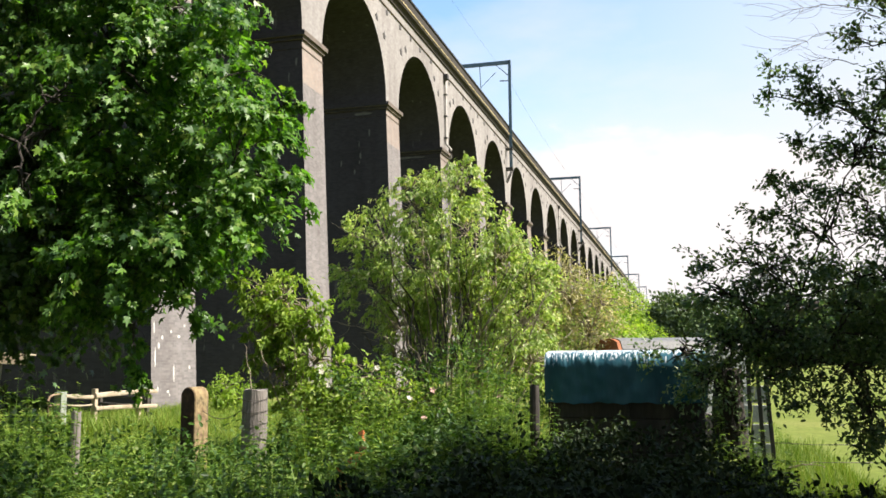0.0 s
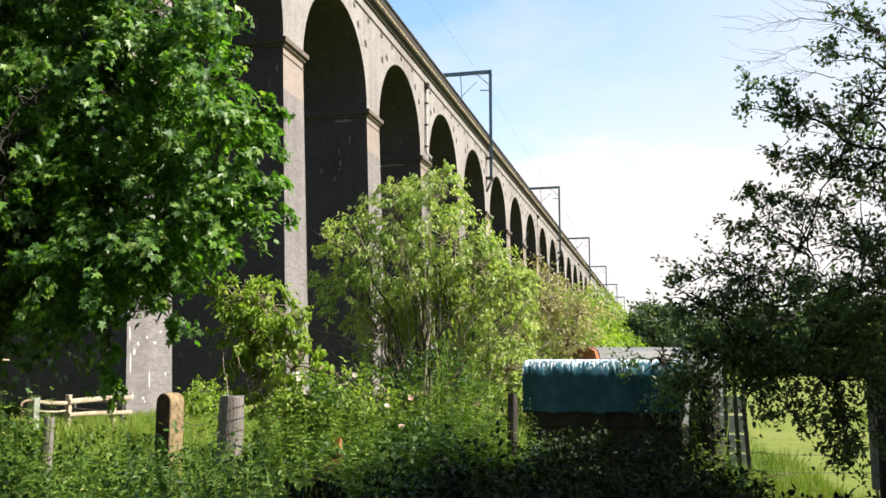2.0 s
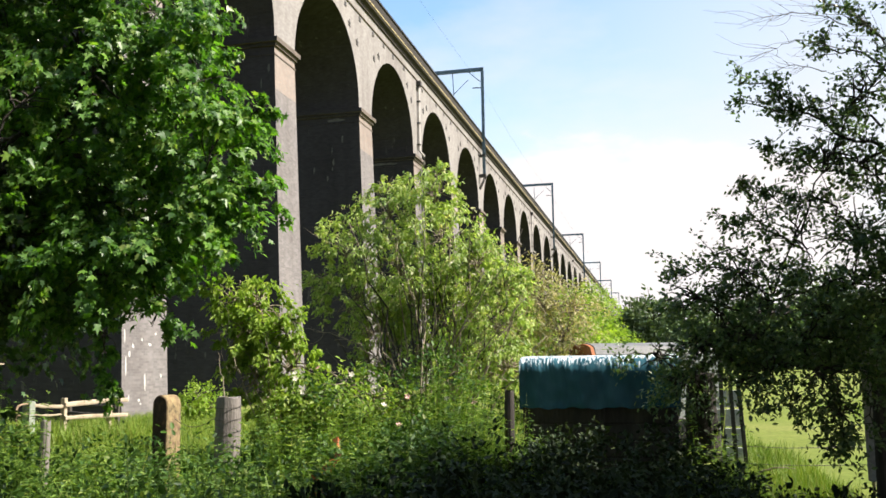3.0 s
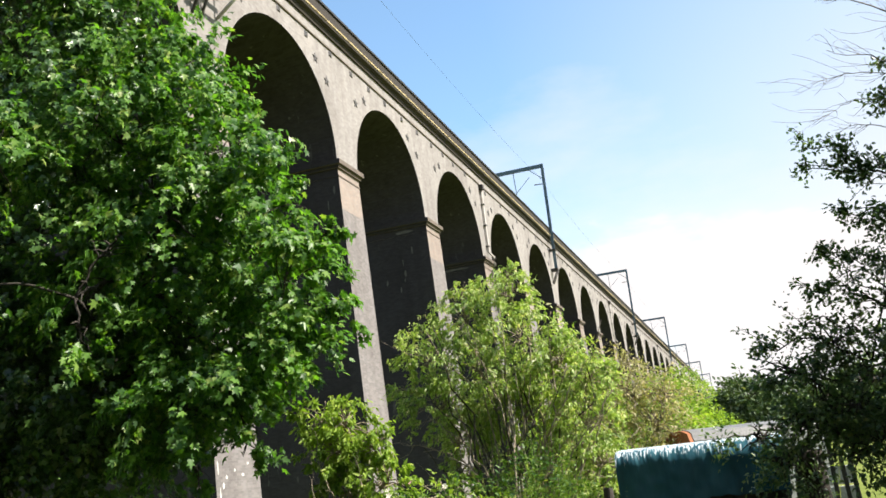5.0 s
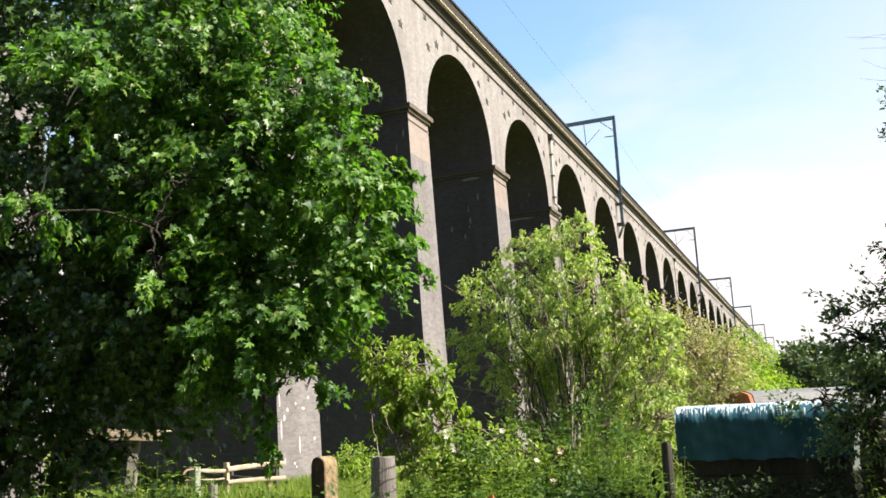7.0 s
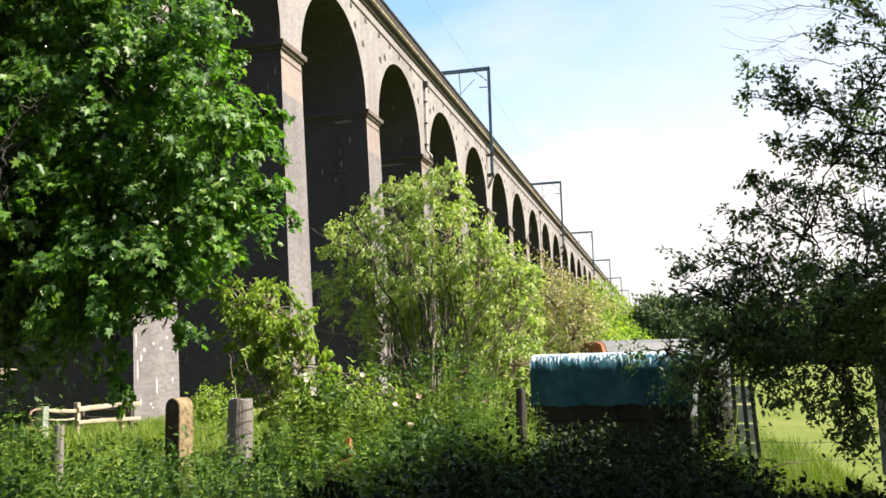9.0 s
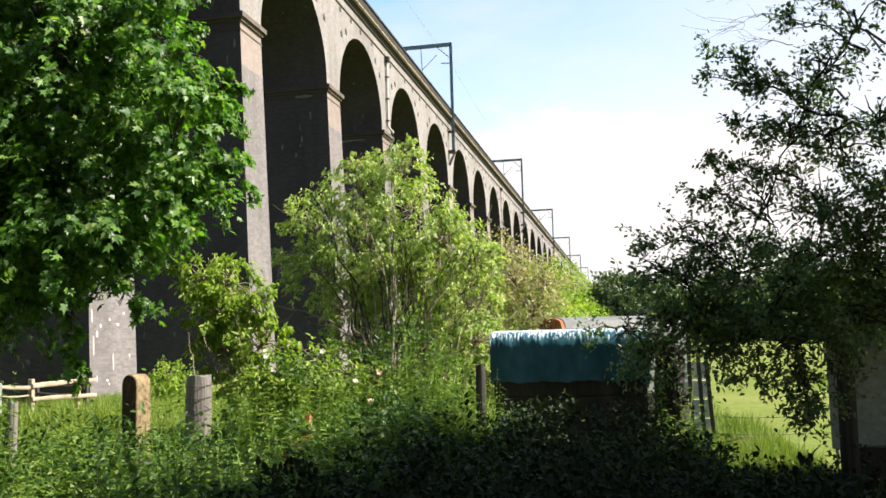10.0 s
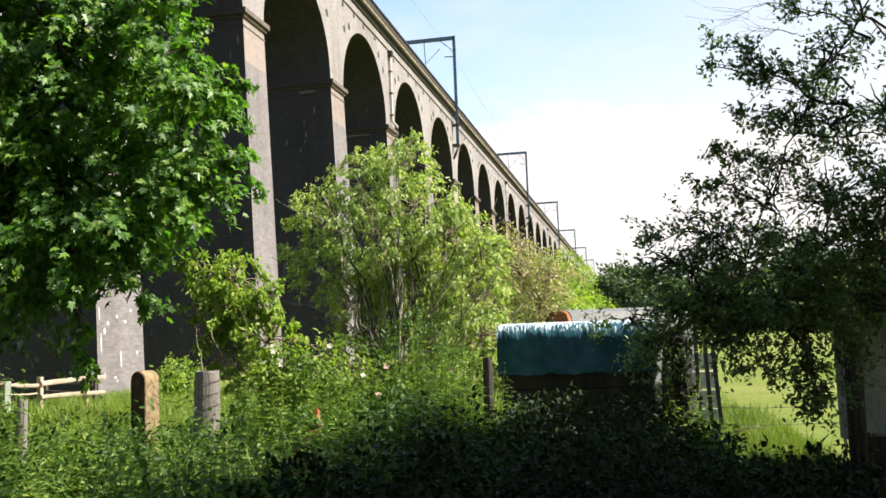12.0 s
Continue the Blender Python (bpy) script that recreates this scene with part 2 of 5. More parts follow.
M_GRASS = leaf_material("grass_blade", [(0.0, (0.0882, 0.161, 0.0168)), (0.5, (0.147, 0.221, 0.0252)), (1.0, (0.235, 0.255, 0.0588))], 0.5, 0.3)


# ---- mesh helpers ----
def mesh_from(name, verts, faces, mat=None, smooth=False):
    me = bpy.data.meshes.new(name)
    me.from_pydata([tuple(v) for v in verts], [], faces)
    me.update()
    if mat:
        me.materials.append(mat)
    if smooth:
        me.polygons.foreach_set("use_smooth", [True] * len(me.polygons))
    return me


def thing(name, label, category, group="", kind="", at=(0, 0, 0)):
    ob = new(name)
    ob.location = at
    return tagged(ob, label, category, group, kind)


def part(name, bm, mat, parent=None, label="", smooth=False):
    """Links a bmesh or a mesh, in world coordinates, as one mesh object, under a parent if one is given."""
    if isinstance(bm, bpy.types.Mesh):
        me = bm
    else:
        me = bpy.data.meshes.new(name)
        bm.normal_update()
        bm.to_mesh(me)
        bm.free()
    if mat and not me.materials:
        me.materials.append(mat)
    if smooth:
        me.polygons.foreach_set("use_smooth", [True] * len(me.polygons))
    ob = new(name, me)
    if parent:
        ob.parent = parent
        ob.matrix_parent_inverse = Matrix.Translation(-Vector(parent.location))
    if label:
        ob["label"] = label
    return ob


def box(bm, x0, x1, y0, y1, z0, z1, bevel=0.0, turn=None):
    m = Matrix.LocRotScale(((x0 + x1) / 2, (y0 + y1) / 2, (z0 + z1) / 2), None, (abs(x1 - x0), abs(y1 - y0), abs(z1 - z0)))
    made = bmesh.ops.create_cube(bm, size=1, matrix=m)["verts"]
    if bevel:
        edges = list({e for v in made for e in v.link_edges})
        got = bmesh.ops.bevel(bm, geom=edges, offset=bevel, segments=2, affect="EDGES", profile=0.6)
        made = list({v for f in got["faces"] for v in f.verts} | {v for v in made if v.is_valid})
    if turn is not None:
        bmesh.ops.transform(bm, matrix=turn, verts=made)
    return made


def tube_data(path, radii, sides=6):
    """Vertices and faces of a tapering tube along a path."""
    path = [Vector(p) for p in path]
    verts, faces = [], []
    for i, p in enumerate(path):
        d = (path[min(i + 1, len(path) - 1)] - path[max(i - 1, 0)]).normalized()
        a = d.orthogonal().normalized() if abs(d.z) > 0.98 else d.cross(Vector((0, 0, 1))).normalized()
        b = d.cross(a)
        for k in range(sides):
            w = 2 * math.pi * k / sides
            verts.append(p + (a * math.cos(w) + b * math.sin(w)) * radii[i])
    for i in range(len(path) - 1):
        for k in range(sides):
            k2 = (k + 1) % sides
            faces.append((i * sides + k, i * sides + k2, (i + 1) * sides + k2, (i + 1) * sides + k))
    faces.append(tuple(range(sides))[::-1])
    faces.append(tuple((len(path) - 1) * sides + k for k in range(sides)))
    return verts, faces


def tubes_mesh(name, tubes, mat, sides=6):
    verts, faces = [], []
    for path, radii in tubes:
        v, f = tube_data(path, radii, sides)
        o = len(verts)
        verts += v
        faces += [tuple(i + o for i in q) for q in f]
    return mesh_from(name, verts, faces, mat, True)


def tube(bm_name, path, r, mat, parent=None, label="", sides=8):
    return part(bm_name, tubes_mesh(bm_name, [(path, [r] * len(path))], mat, sides), None, parent, label)


# leaf outlines: along, across, up
LEAF_OVAL = (np.array([(0, 0, 0), (0.3, 0.27, 0.07), (0.72, 0.2, 0.05), (1, 0, -0.1), (0.72, -0.2, 0.05), (0.3, -0.27, 0.07)]),
             [(0, 1, 2, 3), (0, 3, 4, 5)])
LEAF_MAPLE = (np.array([(0, 0, 0), (0.0, 0.2, 0.03), (0.1, 0.46, -0.05), (0.28, 0.22, 0.04), (0.66, 0.5, -0.08), (0.6, 0.17, 0.03), (1.08, 0, -0.16),
                        (0.6, -0.17, 0.03), (0.66, -0.5, -0.08), (0.28, -0.22, 0.04), (0.1, -0.46, -0.05), (0.0, -0.2, 0.03)]),
              [(0, 1, 2, 3), (0, 3, 4, 5, 6), (0, 6, 7, 8, 9), (0, 9, 10, 11)])
LEAF_POINT = (np.array([(0, 0, 0), (0.32, 0.2, 0.05), (0.68, 0.14, 0.02), (1.05, 0, -0.14), (0.68, -0.14, 0.02), (0.32, -0.2, 0.05)]),
              [(0, 1, 2, 3), (0, 3, 4, 5)])
STALK = (np.array([(0, 0.004, 0), (0, -0.004, 0), (0.55, 0.003, 0.0), (0.55, -0.003, 0.0), (1, 0, 0.0)]), [(0, 1, 3, 2), (2, 3, 4)])
BLADE = (np.array([(0, 0.016, 0), (0, -0.016, 0), (0.55, 0.012, 0.05), (0.55, -0.012, 0.05), (1, 0, 0.25)]), [(0, 1, 3, 2), (2, 3, 4)])


def unit(v):
    return v / np.maximum(np.linalg.norm(v, axis=1, keepdims=True), 1e-6)


def leaves_mesh(name, pos, axis, normal, size, outline, mat):
    """Many leaves in one mesh: each has its place, its axis, the way it faces and its length."""
    tv, tf = outline
    axis = unit(axis)
    side = unit(np.cross(normal, axis))
    up = np.cross(axis, side)
    n, k = len(pos), len(tv)
    v = pos[:, None, :] + size[:, None, None] * (tv[None, :, 0:1] * axis[:, None, :] + tv[None, :, 1:2] * side[:, None, :] + tv[None, :, 2:3] * up[:, None, :])
    me = bpy.data.meshes.new(name)
    me.vertices.add(n * k)
    me.vertices.foreach_set("co", v.reshape(-1).astype(np.float32))
    loops = np.concatenate([np.array(f) for f in tf])
    idx = (np.arange(n)[:, None] * k + loops[None, :]).reshape(-1)
    counts = np.array([len(f) for f in tf])
    starts1 = np.concatenate([[0], np.cumsum(counts)[:-1]])
    starts = (np.arange(n)[:, None] * len(loops) + starts1[None, :]).reshape(-1)
    me.loops.add(len(idx))
    me.loops.foreach_set("vertex_index", idx.astype(np.int32))
    me.polygons.add(n * len(tf))
    me.polygons.foreach_set("loop_start", starts.astype(np.int32))
    me.update(calc_edges=True)
    me.validate()
    me.materials.append(mat)
    return me


def spray_leaves(rng, tips, dirs, per, reach, size, droop=0.25, flat=0.9):
    """Leaves along short twigs: each twig starts at a tip and runs along its direction."""
    n = len(tips)
    s = rng.random((n, per, 1)) ** 0.8
    d = unit(dirs)[:, None, :]
    jig = rng.normal(0, 0.16, (n, per, 3)) * reach
    pos = tips[:, None, :] + d * s * reach + jig
    pos[:, :, 2] -= (s[:, :, 0] ** 2) * reach * droop
    axis = d + rng.normal(0, 0.75, (n, per, 3))
    axis[:, :, 2] -= droop
    nor = rng.normal(0, 0.45, (n, per, 3)) + np.array([0, 0, flat]) + 0.55 * d
    sz = size * (0.65 + 0.6 * rng.random(n * per))
    return pos.reshape(-1, 3), axis.reshape(-1, 3), nor.reshape(-1, 3), sz


def lobe_tips(rng, lobes, density, shell=0.45):
    """Twig starts in rounded lobes (x, y, z, rx, ry, rz), thick towards the outside."""
    tips, dirs = [], []
    for x, y, z, rx, ry, rz in lobes:
        n = max(6, int(density * (rx * ry + ry * rz + rx * rz)))
        u = unit(rng.normal(0, 1, (n, 3)))
        r = (shell + (1 - shell) * rng.random((n, 1)) ** 0.6)
        r = r * (0.86 + 0.22 * np.sin(5 * u[:, 0:1] + x) * np.sin(4 * u[:, 2:3] + 2 * y))
        tips.append(np.array([(x, y, z)]) + u * r * np.array([(rx, ry, rz)]))
        dirs.append(u + rng.normal(0, 0.35, (n, 3)))
    return np.concatenate(tips), np.concatenate(dirs)


def clump_tips(rng, lobes, clumps, per, radius, shell=1.33):
    """Twig starts gathered into flattened clumps near the outside of each lobe, with hollows between them."""
    tips, dirs = [], []
    for x, y, z, rx, ry, rz in lobes:
        n = max(5, int(clumps * (rx * ry + ry * rz + rx * rz)))
        u = unit(rng.normal(0, 1, (n, 3)))
        r = shell + (1.08 - shell) * rng.random((n, 1))
        c = np.array([(x, y, z)]) + u * r * np.array([(rx, ry, rz)])
        s = radius * (0.6 + 0.7 * rng.random((n, 1, 1)))
        t = c[:, None, :] + rng.normal(0, 1, (n, per, 3)) * s * np.array([0.75, 0.75, 0.36])
        d = u[:, None, :] * np.array([1, 1, 0.5]) + rng.normal(0, 0.4, (n, per, 3))
        tips.append(t.reshape(-1, 3))
        dirs.append(d.reshape(-1, 3))
    return np.concatenate(tips), np.concatenate(dirs)


def hanging_leaves(rng, lobes, boughs, per, length, size, sag=0.45, inner=0.5, face=0.75):
    """Drooping sprays that grow outwards from each lobe; their leaves hang from both sides and face outwards and up."""
    out = []
    for x, y, z, rx, ry, rz in lobes:
        n = max(4, int(boughs * (rx * ry + ry * rz + rx * rz)))
        u = unit(rng.normal(0, 1, (n, 3)))
        r = inner + (1.02 - inner) * rng.random((n, 1)) ** 0.7
        start = np.array([(x, y, z)]) + u * r * np.array([(rx, ry, rz)])
        d = unit(u * np.array([1, 1, 0.55]) + rng.normal(0, 0.3, (n, 3)))[:, None, :]
        span = (length * (0.55 + 0.65 * rng.random((n, 1, 1)))) * min(1.0, 0.45 + 0.7 * (rx + ry + rz) / 3)
        q = rng.random((n, per, 1)) ** 0.75
        p = start[:, None, :] + d * q * span + rng.normal(0, 0.17, (n, per, 3)) * span * (0.45 + 0.55 * q)
        p[:, :, 2] -= (q[:, :, 0] ** 2) * span[:, :, 0] * sag
        axis = d * np.array([0.55, 0.55, 0.2]) + rng.normal(0, 0.5, (n, per, 3)) + np.array([0, 0, -0.62])
        nor = u[:, None, :] * np.array([face, face, 0.3]) + rng.normal(0, 0.38, (n, per, 3)) + np.array([0, 0, 0.62])
        sz = size * (0.6 + 0.65 * rng.random(n * per))
        out.append((p.reshape(-1, 3), axis.reshape(-1, 3), nor.reshape(-1, 3), sz))
    return tuple(np.concatenate(c) for c in zip(*out))


def arm_leaves(rng, arms, twigs, per, reach, size):
    """Long thin boughs (start, end, rise): their paths, side twigs and the leaf clusters on those."""
    tubes, tips, dirs = [], [], []
    for a, e, rise, r in arms:
        a, e = Vector(a), Vector(e)
        path = [a.lerp(e, i / 10) + Vector((0, 0, rise * math.sin(math.pi * i / 10))) + Vector(rng.normal(0, 0.03, 3)) for i in range(11)]
        tubes.append((path, list(np.linspace(r, 0.003, 11))))
        way = (e - a)
        for i in range(max(5, int(twigs * way.length))):
            w = rng.random() ** 0.8 * 9.99
            k = int(w)
            p = path[k].lerp(path[k + 1], w - k)
            d = way.normalized() * 0.5 + Vector(rng.normal(0, 0.75, 3))
            size_here = reach * (0.5 + 0.8 * rng.random()) * (1.15 - 0.06 * w)
            end = p + d * size_here
            tubes.append(([p, p.lerp(end, 0.5) + Vector((0, 0, 0.08 * size_here)), end], [0.004, 0.003, 0.002]))
            for q in (0.35, 0.7, 1.0):
                tips.append(tuple(p.lerp(end, q)))
                dirs.append(tuple(d))
    tips, dirs = np.array(tips), np.array(dirs)
    n = len(tips)
    pos = tips[:, None, :] + rng.normal(0, 0.022, (n, per, 3))
    axis = unit(dirs)[:, None, :] * 0.5 + rng.normal(0, 0.7, (n, per, 3))
    nor = rng.normal(0, 0.6, (n, per, 3)) + np.array([0, 0, 0.6])
    sz = size * (0.6 + 0.6 * rng.random(n * per))
    return tubes, (pos.reshape(-1, 3), axis.reshape(-1, 3), nor.reshape(-1, 3), sz)


def limb_path(rng, a, b, wob=0.12, steps=6):
    a, b = Vector(a), Vector(b)
    length = (b - a).length
    pts = []
    for i in range(steps + 1):
        s = i / steps
        p = a.lerp(b, s)
        p += Vector(rng.normal(0, wob * length * 0.25, 3)) * math.sin(math.pi * s) + Vector((0, 0, 0.1 * length * math.sin(math.pi * s)))
        pts.append(p)
    return pts


def skeleton(rng, root, fork, lobes, r0, twigs=7, twig_r=0.006, limb=1.0):
    """A trunk from root to fork, a limb to each lobe and twigs in it."""
    trunk = [(limb_path(rng, root, fork, 0.05), list(np.linspace(r0, r0 * 0.62, 7)))]
    limbs = []
    r0 = r0 * limb
    f = Vector(fork)
    knots = [(f, r0 * 0.45)]
    for x, y, z, rx, ry, rz in sorted(lobes, key=lambda q: (Vector(q[:3]) - f).length):
        c = Vector((x, y, z))
        start, r = min(knots, key=lambda k: (k[0] - c).length + 0.45 * (k[0] - f).length)
        r = max(r * 0.85, twig_r * 1.5)
        path = limb_path(rng, start, c, 0.09)
        limbs.append((path, list(np.linspace(r, r * 0.55, 7))))
        knots.append((c, r * 0.55))
        for _ in range(twigs):
            u = Vector(rng.normal(0, 1, 3)).normalized()
            tip = Vector((x + u.x * rx * 0.95, y + u.y * ry * 0.95, z + u.z * rz * 0.95))
            a = path[int(rng.integers(4, 7))]
            limbs.append((limb_path(rng, a, tip, 0.2, 5), list(np.linspace(min(r * 0.4, 0.012) + twig_r, twig_r * 0.5, 6))))
    return trunk, limbs


def tree(name, label, category, seed, root, fork, lobes, r0, density, per, reach, leaf, outline, leaf_mat, bark, twigs=7, shell=0.45, droop=0.25, group="", clumps=None, limb=1.0, hang=None, arms=(), twig_r=0.006, face=0.75):
    rng = np.random.default_rng(seed)
    ob = thing(name, label, category, group, at=root)
    trunk, limbs = skeleton(rng, root, fork, lobes, r0, twigs, twig_r, limb)
    part("trunk", tubes_mesh("trunk", trunk, bark, 10), None, ob)
    if hang:
        leaves = hanging_leaves(rng, lobes, hang, per, reach, leaf, droop, face=face)
    else:
        tips, dirs = clump_tips(rng, lobes, *clumps) if clumps else lobe_tips(rng, lobes, density, shell)
        leaves = spray_leaves(rng, tips, dirs, per, reach, leaf, droop)
    if arms:
        more, extra = arm_leaves(rng, arms, 26, 6, 0.19, leaf)
        limbs += more
        leaves = tuple(np.concatenate(c) for c in zip(leaves, extra))
    part("limbwork", tubes_mesh("limbwork", limbs, bark, 5), None, ob)
    part("crown", leaves_mesh("crown", *leaves, outline, leaf_mat), None, ob)
    return ob


# ---- ground ----
def ground_height(x, y):
    return 0.05 * math.sin(x * 0.31 + 1.0) * math.sin(y * 0.27) + 0.02 * math.sin(1.7 * x) * math.sin(1.3 * y + 2)


def build_ground():
    xs = sorted(set(list(np.linspace(-24, 24, 49)) + [-3000, -800, -300, -120, -60, -36, 36, 60, 120, 300, 800, 3000]))
    ys = sorted(set(list(np.linspace(-14, 46, 61)) + [-3000, -800, -200, -60, -30, 60, 90, 150, 300, 800, 3000]))
    verts = [(x, y, ground_height(x, y)) for y in ys for x in xs]
    nx = len(xs)
    faces = [(j * nx + i, j * nx + i + 1, (j + 1) * nx + i + 1, (j + 1) * nx + i) for j in range(len(ys) - 1) for i in range(nx - 1)]
    tagged(part("ground", mesh_from("ground", verts, faces, M_MEADOW, True), None), "sunlit rough green meadow under the viaduct", "ground", kind="structure")


build_ground()

# ---- viaduct ----
FACE, DEPTH = -16.37, 8.2          # front face of the spandrels, and the width of the viaduct
PITCH, PIER_A, WIDTH = 11.887, 37.73, 2.33
SPRING = 16.42
RADIUS = (PITCH - WIDTH) / 2
TOP = 22.72                        # underside of the cornice
FIRST, LAST = -5, 32               # piers, counted from the one beside the shrub
Y0 = PIER_A + (FIRST - 0.5) * PITCH
Y1 = PIER_A + (LAST + 0.5) * PITCH

viaduct = thing("viaduct", "long pale brick railway viaduct with tall round arches", "viaduct", at=(FACE - DEPTH / 2, PIER_A, 0))


def arch_bay():
    """One arch with its spandrels, from pier centre to pier centre, about y = 0."""
    segs = 28
    ang = [math.pi - math.pi * i / segs for i in range(segs + 1)]
    arc = [(RADIUS * math.cos(a), SPRING + RADIUS * math.sin(a)) for a in ang]
    half = PITCH / 2
    pts = [(-half, SPRING)] + arc + [(half, SPRING)]
    verts, front, soffit = [], [], []
    for x in (FACE, FACE - DEPTH):
        verts += [(x, y, z) for y, z in pts]
        verts += [(x, y, TOP + 0.3) for y, z in pts]
    n = len(pts)
    for s, o in ((0, 0), (1, 2 * n)):
        for i in range(n - 1):
            q = (o + i, o + i + 1, o + n + i + 1, o + n + i)
            front.append(q if s == 0 else q[::-1])
    for i in range(1, n - 2):
        soffit.append((i, 2 * n + i, 2 * n + i + 1, i + 1))
    return verts, front, soffit


def pier_shaft(bm, k, z0, z1, grow=0.0):
    """A battered block of pier k between two heights."""
    y = PIER_A + k * PITCH
    ring = []
    for z in (z0, z1):
        s = max(0.0, (16.0 - z) / 16.0)
        fx, bx = FACE + 0.58 * s + grow, FACE - DEPTH - 0.58 * s - grow
        hw = WIDTH / 2 + 0.16 * s + grow
        ring.append([bm.verts.new(p) for p in ((fx, y - hw, z), (fx, y + hw, z), (bx, y + hw, z), (bx, y - hw, z))])
    for i in range(4):
        bm.faces.new((ring[0][i], ring[0][(i + 1) % 4], ring[1][(i + 1) % 4], ring[1][i]))
    bm.faces.new(ring[1])
    bm.faces.new(ring[0][::-1])


def prism_y(profile, y0, y1):
    """A moulding along y from a profile of (x, z)."""
    n = len(profile)
    verts = [(x, y, z) for y in (y0, y1) for x, z in profile]
    faces = [(i, (i + 1) % n, n + (i + 1) % n, n + i) for i in range(n)]
    faces += [tuple(range(n))[::-1], tuple(range(n, 2 * n))]
    return verts, faces


def build_viaduct():
    verts, front, soffit = arch_bay()
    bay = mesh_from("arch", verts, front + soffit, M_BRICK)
    bay.materials.append(M_SHADE_BRICK)
    # Arch undersides take the brick coloured for shade.
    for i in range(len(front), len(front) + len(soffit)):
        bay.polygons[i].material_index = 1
    for k in range(FIRST, LAST):
        ob = part("arch", bay, None, viaduct)
        ob.location = (0, PIER_A + (k + 0.5) * PITCH, 0)
    for k in range(FIRST, LAST + 1):
        bm = bmesh.new()
        pier_shaft(bm, k, -0.6, 14.0)
        bm.normal_update()
        # Pier sides turned from the sun take the shade-coloured brick.
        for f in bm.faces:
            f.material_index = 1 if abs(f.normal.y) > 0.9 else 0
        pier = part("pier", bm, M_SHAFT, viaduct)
        pier.data.materials.append(M_SHADE_BRICK)
        bm = bmesh.new()
        pier_shaft(bm, k, 14.0, 16.0)
        bm.normal_update()
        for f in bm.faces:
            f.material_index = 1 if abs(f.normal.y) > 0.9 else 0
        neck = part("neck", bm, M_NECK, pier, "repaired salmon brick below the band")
        neck.data.materials.append(M_SHADE_BRICK)
        bm = bmesh.new()
        pier_shaft(bm, k, 15.6, 15.66, 0.03)
        pier_shaft(bm, k, 16.0, 16.16, 0.1)
        pier_shaft(bm, k, 16.16, 16.38, 0.22)
        bm.normal_update()
        # Ends of the stone band are coloured for shade too.
        for f in bm.faces:
            f.material_index = 1 if abs(f.normal.y) > 0.9 else 0
        part("impost", bm, M_STONE, pier, "projecting weathered stone band").data.materials.append(M_SHADE_BRICK)
    bm = bmesh.new()
    v, f = prism_y([(FACE + 0.002, 22.06), (FACE + 0.07, 22.08), (FACE + 0.07, 22.15), (FACE + 0.002, 22.17)], Y0, Y1)
    part("string_course", mesh_from("string_course", v, f, M_STONE), None, viaduct)
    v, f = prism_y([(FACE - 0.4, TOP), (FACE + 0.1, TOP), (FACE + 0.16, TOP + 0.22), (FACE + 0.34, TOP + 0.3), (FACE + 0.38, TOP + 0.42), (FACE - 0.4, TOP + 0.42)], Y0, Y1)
    part("cornice", mesh_from("cornice", v, f, M_PARAPET), None, viaduct, "dark brown overhanging brick cornice")
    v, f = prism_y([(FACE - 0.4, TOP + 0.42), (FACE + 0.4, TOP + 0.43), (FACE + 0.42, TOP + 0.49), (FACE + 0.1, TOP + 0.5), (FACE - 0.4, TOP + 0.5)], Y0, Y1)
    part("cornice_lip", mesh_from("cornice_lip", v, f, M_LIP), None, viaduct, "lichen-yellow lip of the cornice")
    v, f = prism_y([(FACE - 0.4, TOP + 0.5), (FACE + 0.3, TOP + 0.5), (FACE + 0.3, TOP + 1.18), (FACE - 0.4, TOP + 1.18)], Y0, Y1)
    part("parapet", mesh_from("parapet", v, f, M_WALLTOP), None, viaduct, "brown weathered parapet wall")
    v, f = prism_y([(FACE - 0.45, TOP + 1.18), (FACE + 0.38, TOP + 1.18), (FACE + 0.38, TOP + 1.3), (FACE - 0.05, TOP + 1.36), (FACE - 0.45, TOP + 1.3)], Y0, Y1)
    part("coping", mesh_from("coping", v, f, M_COPING), None, viaduct, "dark blue-grey coping")
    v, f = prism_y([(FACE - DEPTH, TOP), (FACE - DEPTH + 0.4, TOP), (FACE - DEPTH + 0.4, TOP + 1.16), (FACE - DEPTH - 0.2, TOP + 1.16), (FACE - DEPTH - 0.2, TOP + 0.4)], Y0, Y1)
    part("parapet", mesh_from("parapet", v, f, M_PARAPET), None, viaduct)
    v, f = prism_y([(FACE - DEPTH + 0.4, TOP), (FACE - 0.4, TOP), (FACE - 0.4, TOP + 0.3), (FACE - DEPTH + 0.4, TOP + 0.3)], Y0, Y1)
    part("trackbed", mesh_from("trackbed", v, f, M_BALLAST), None, viaduct)


build_viaduct()


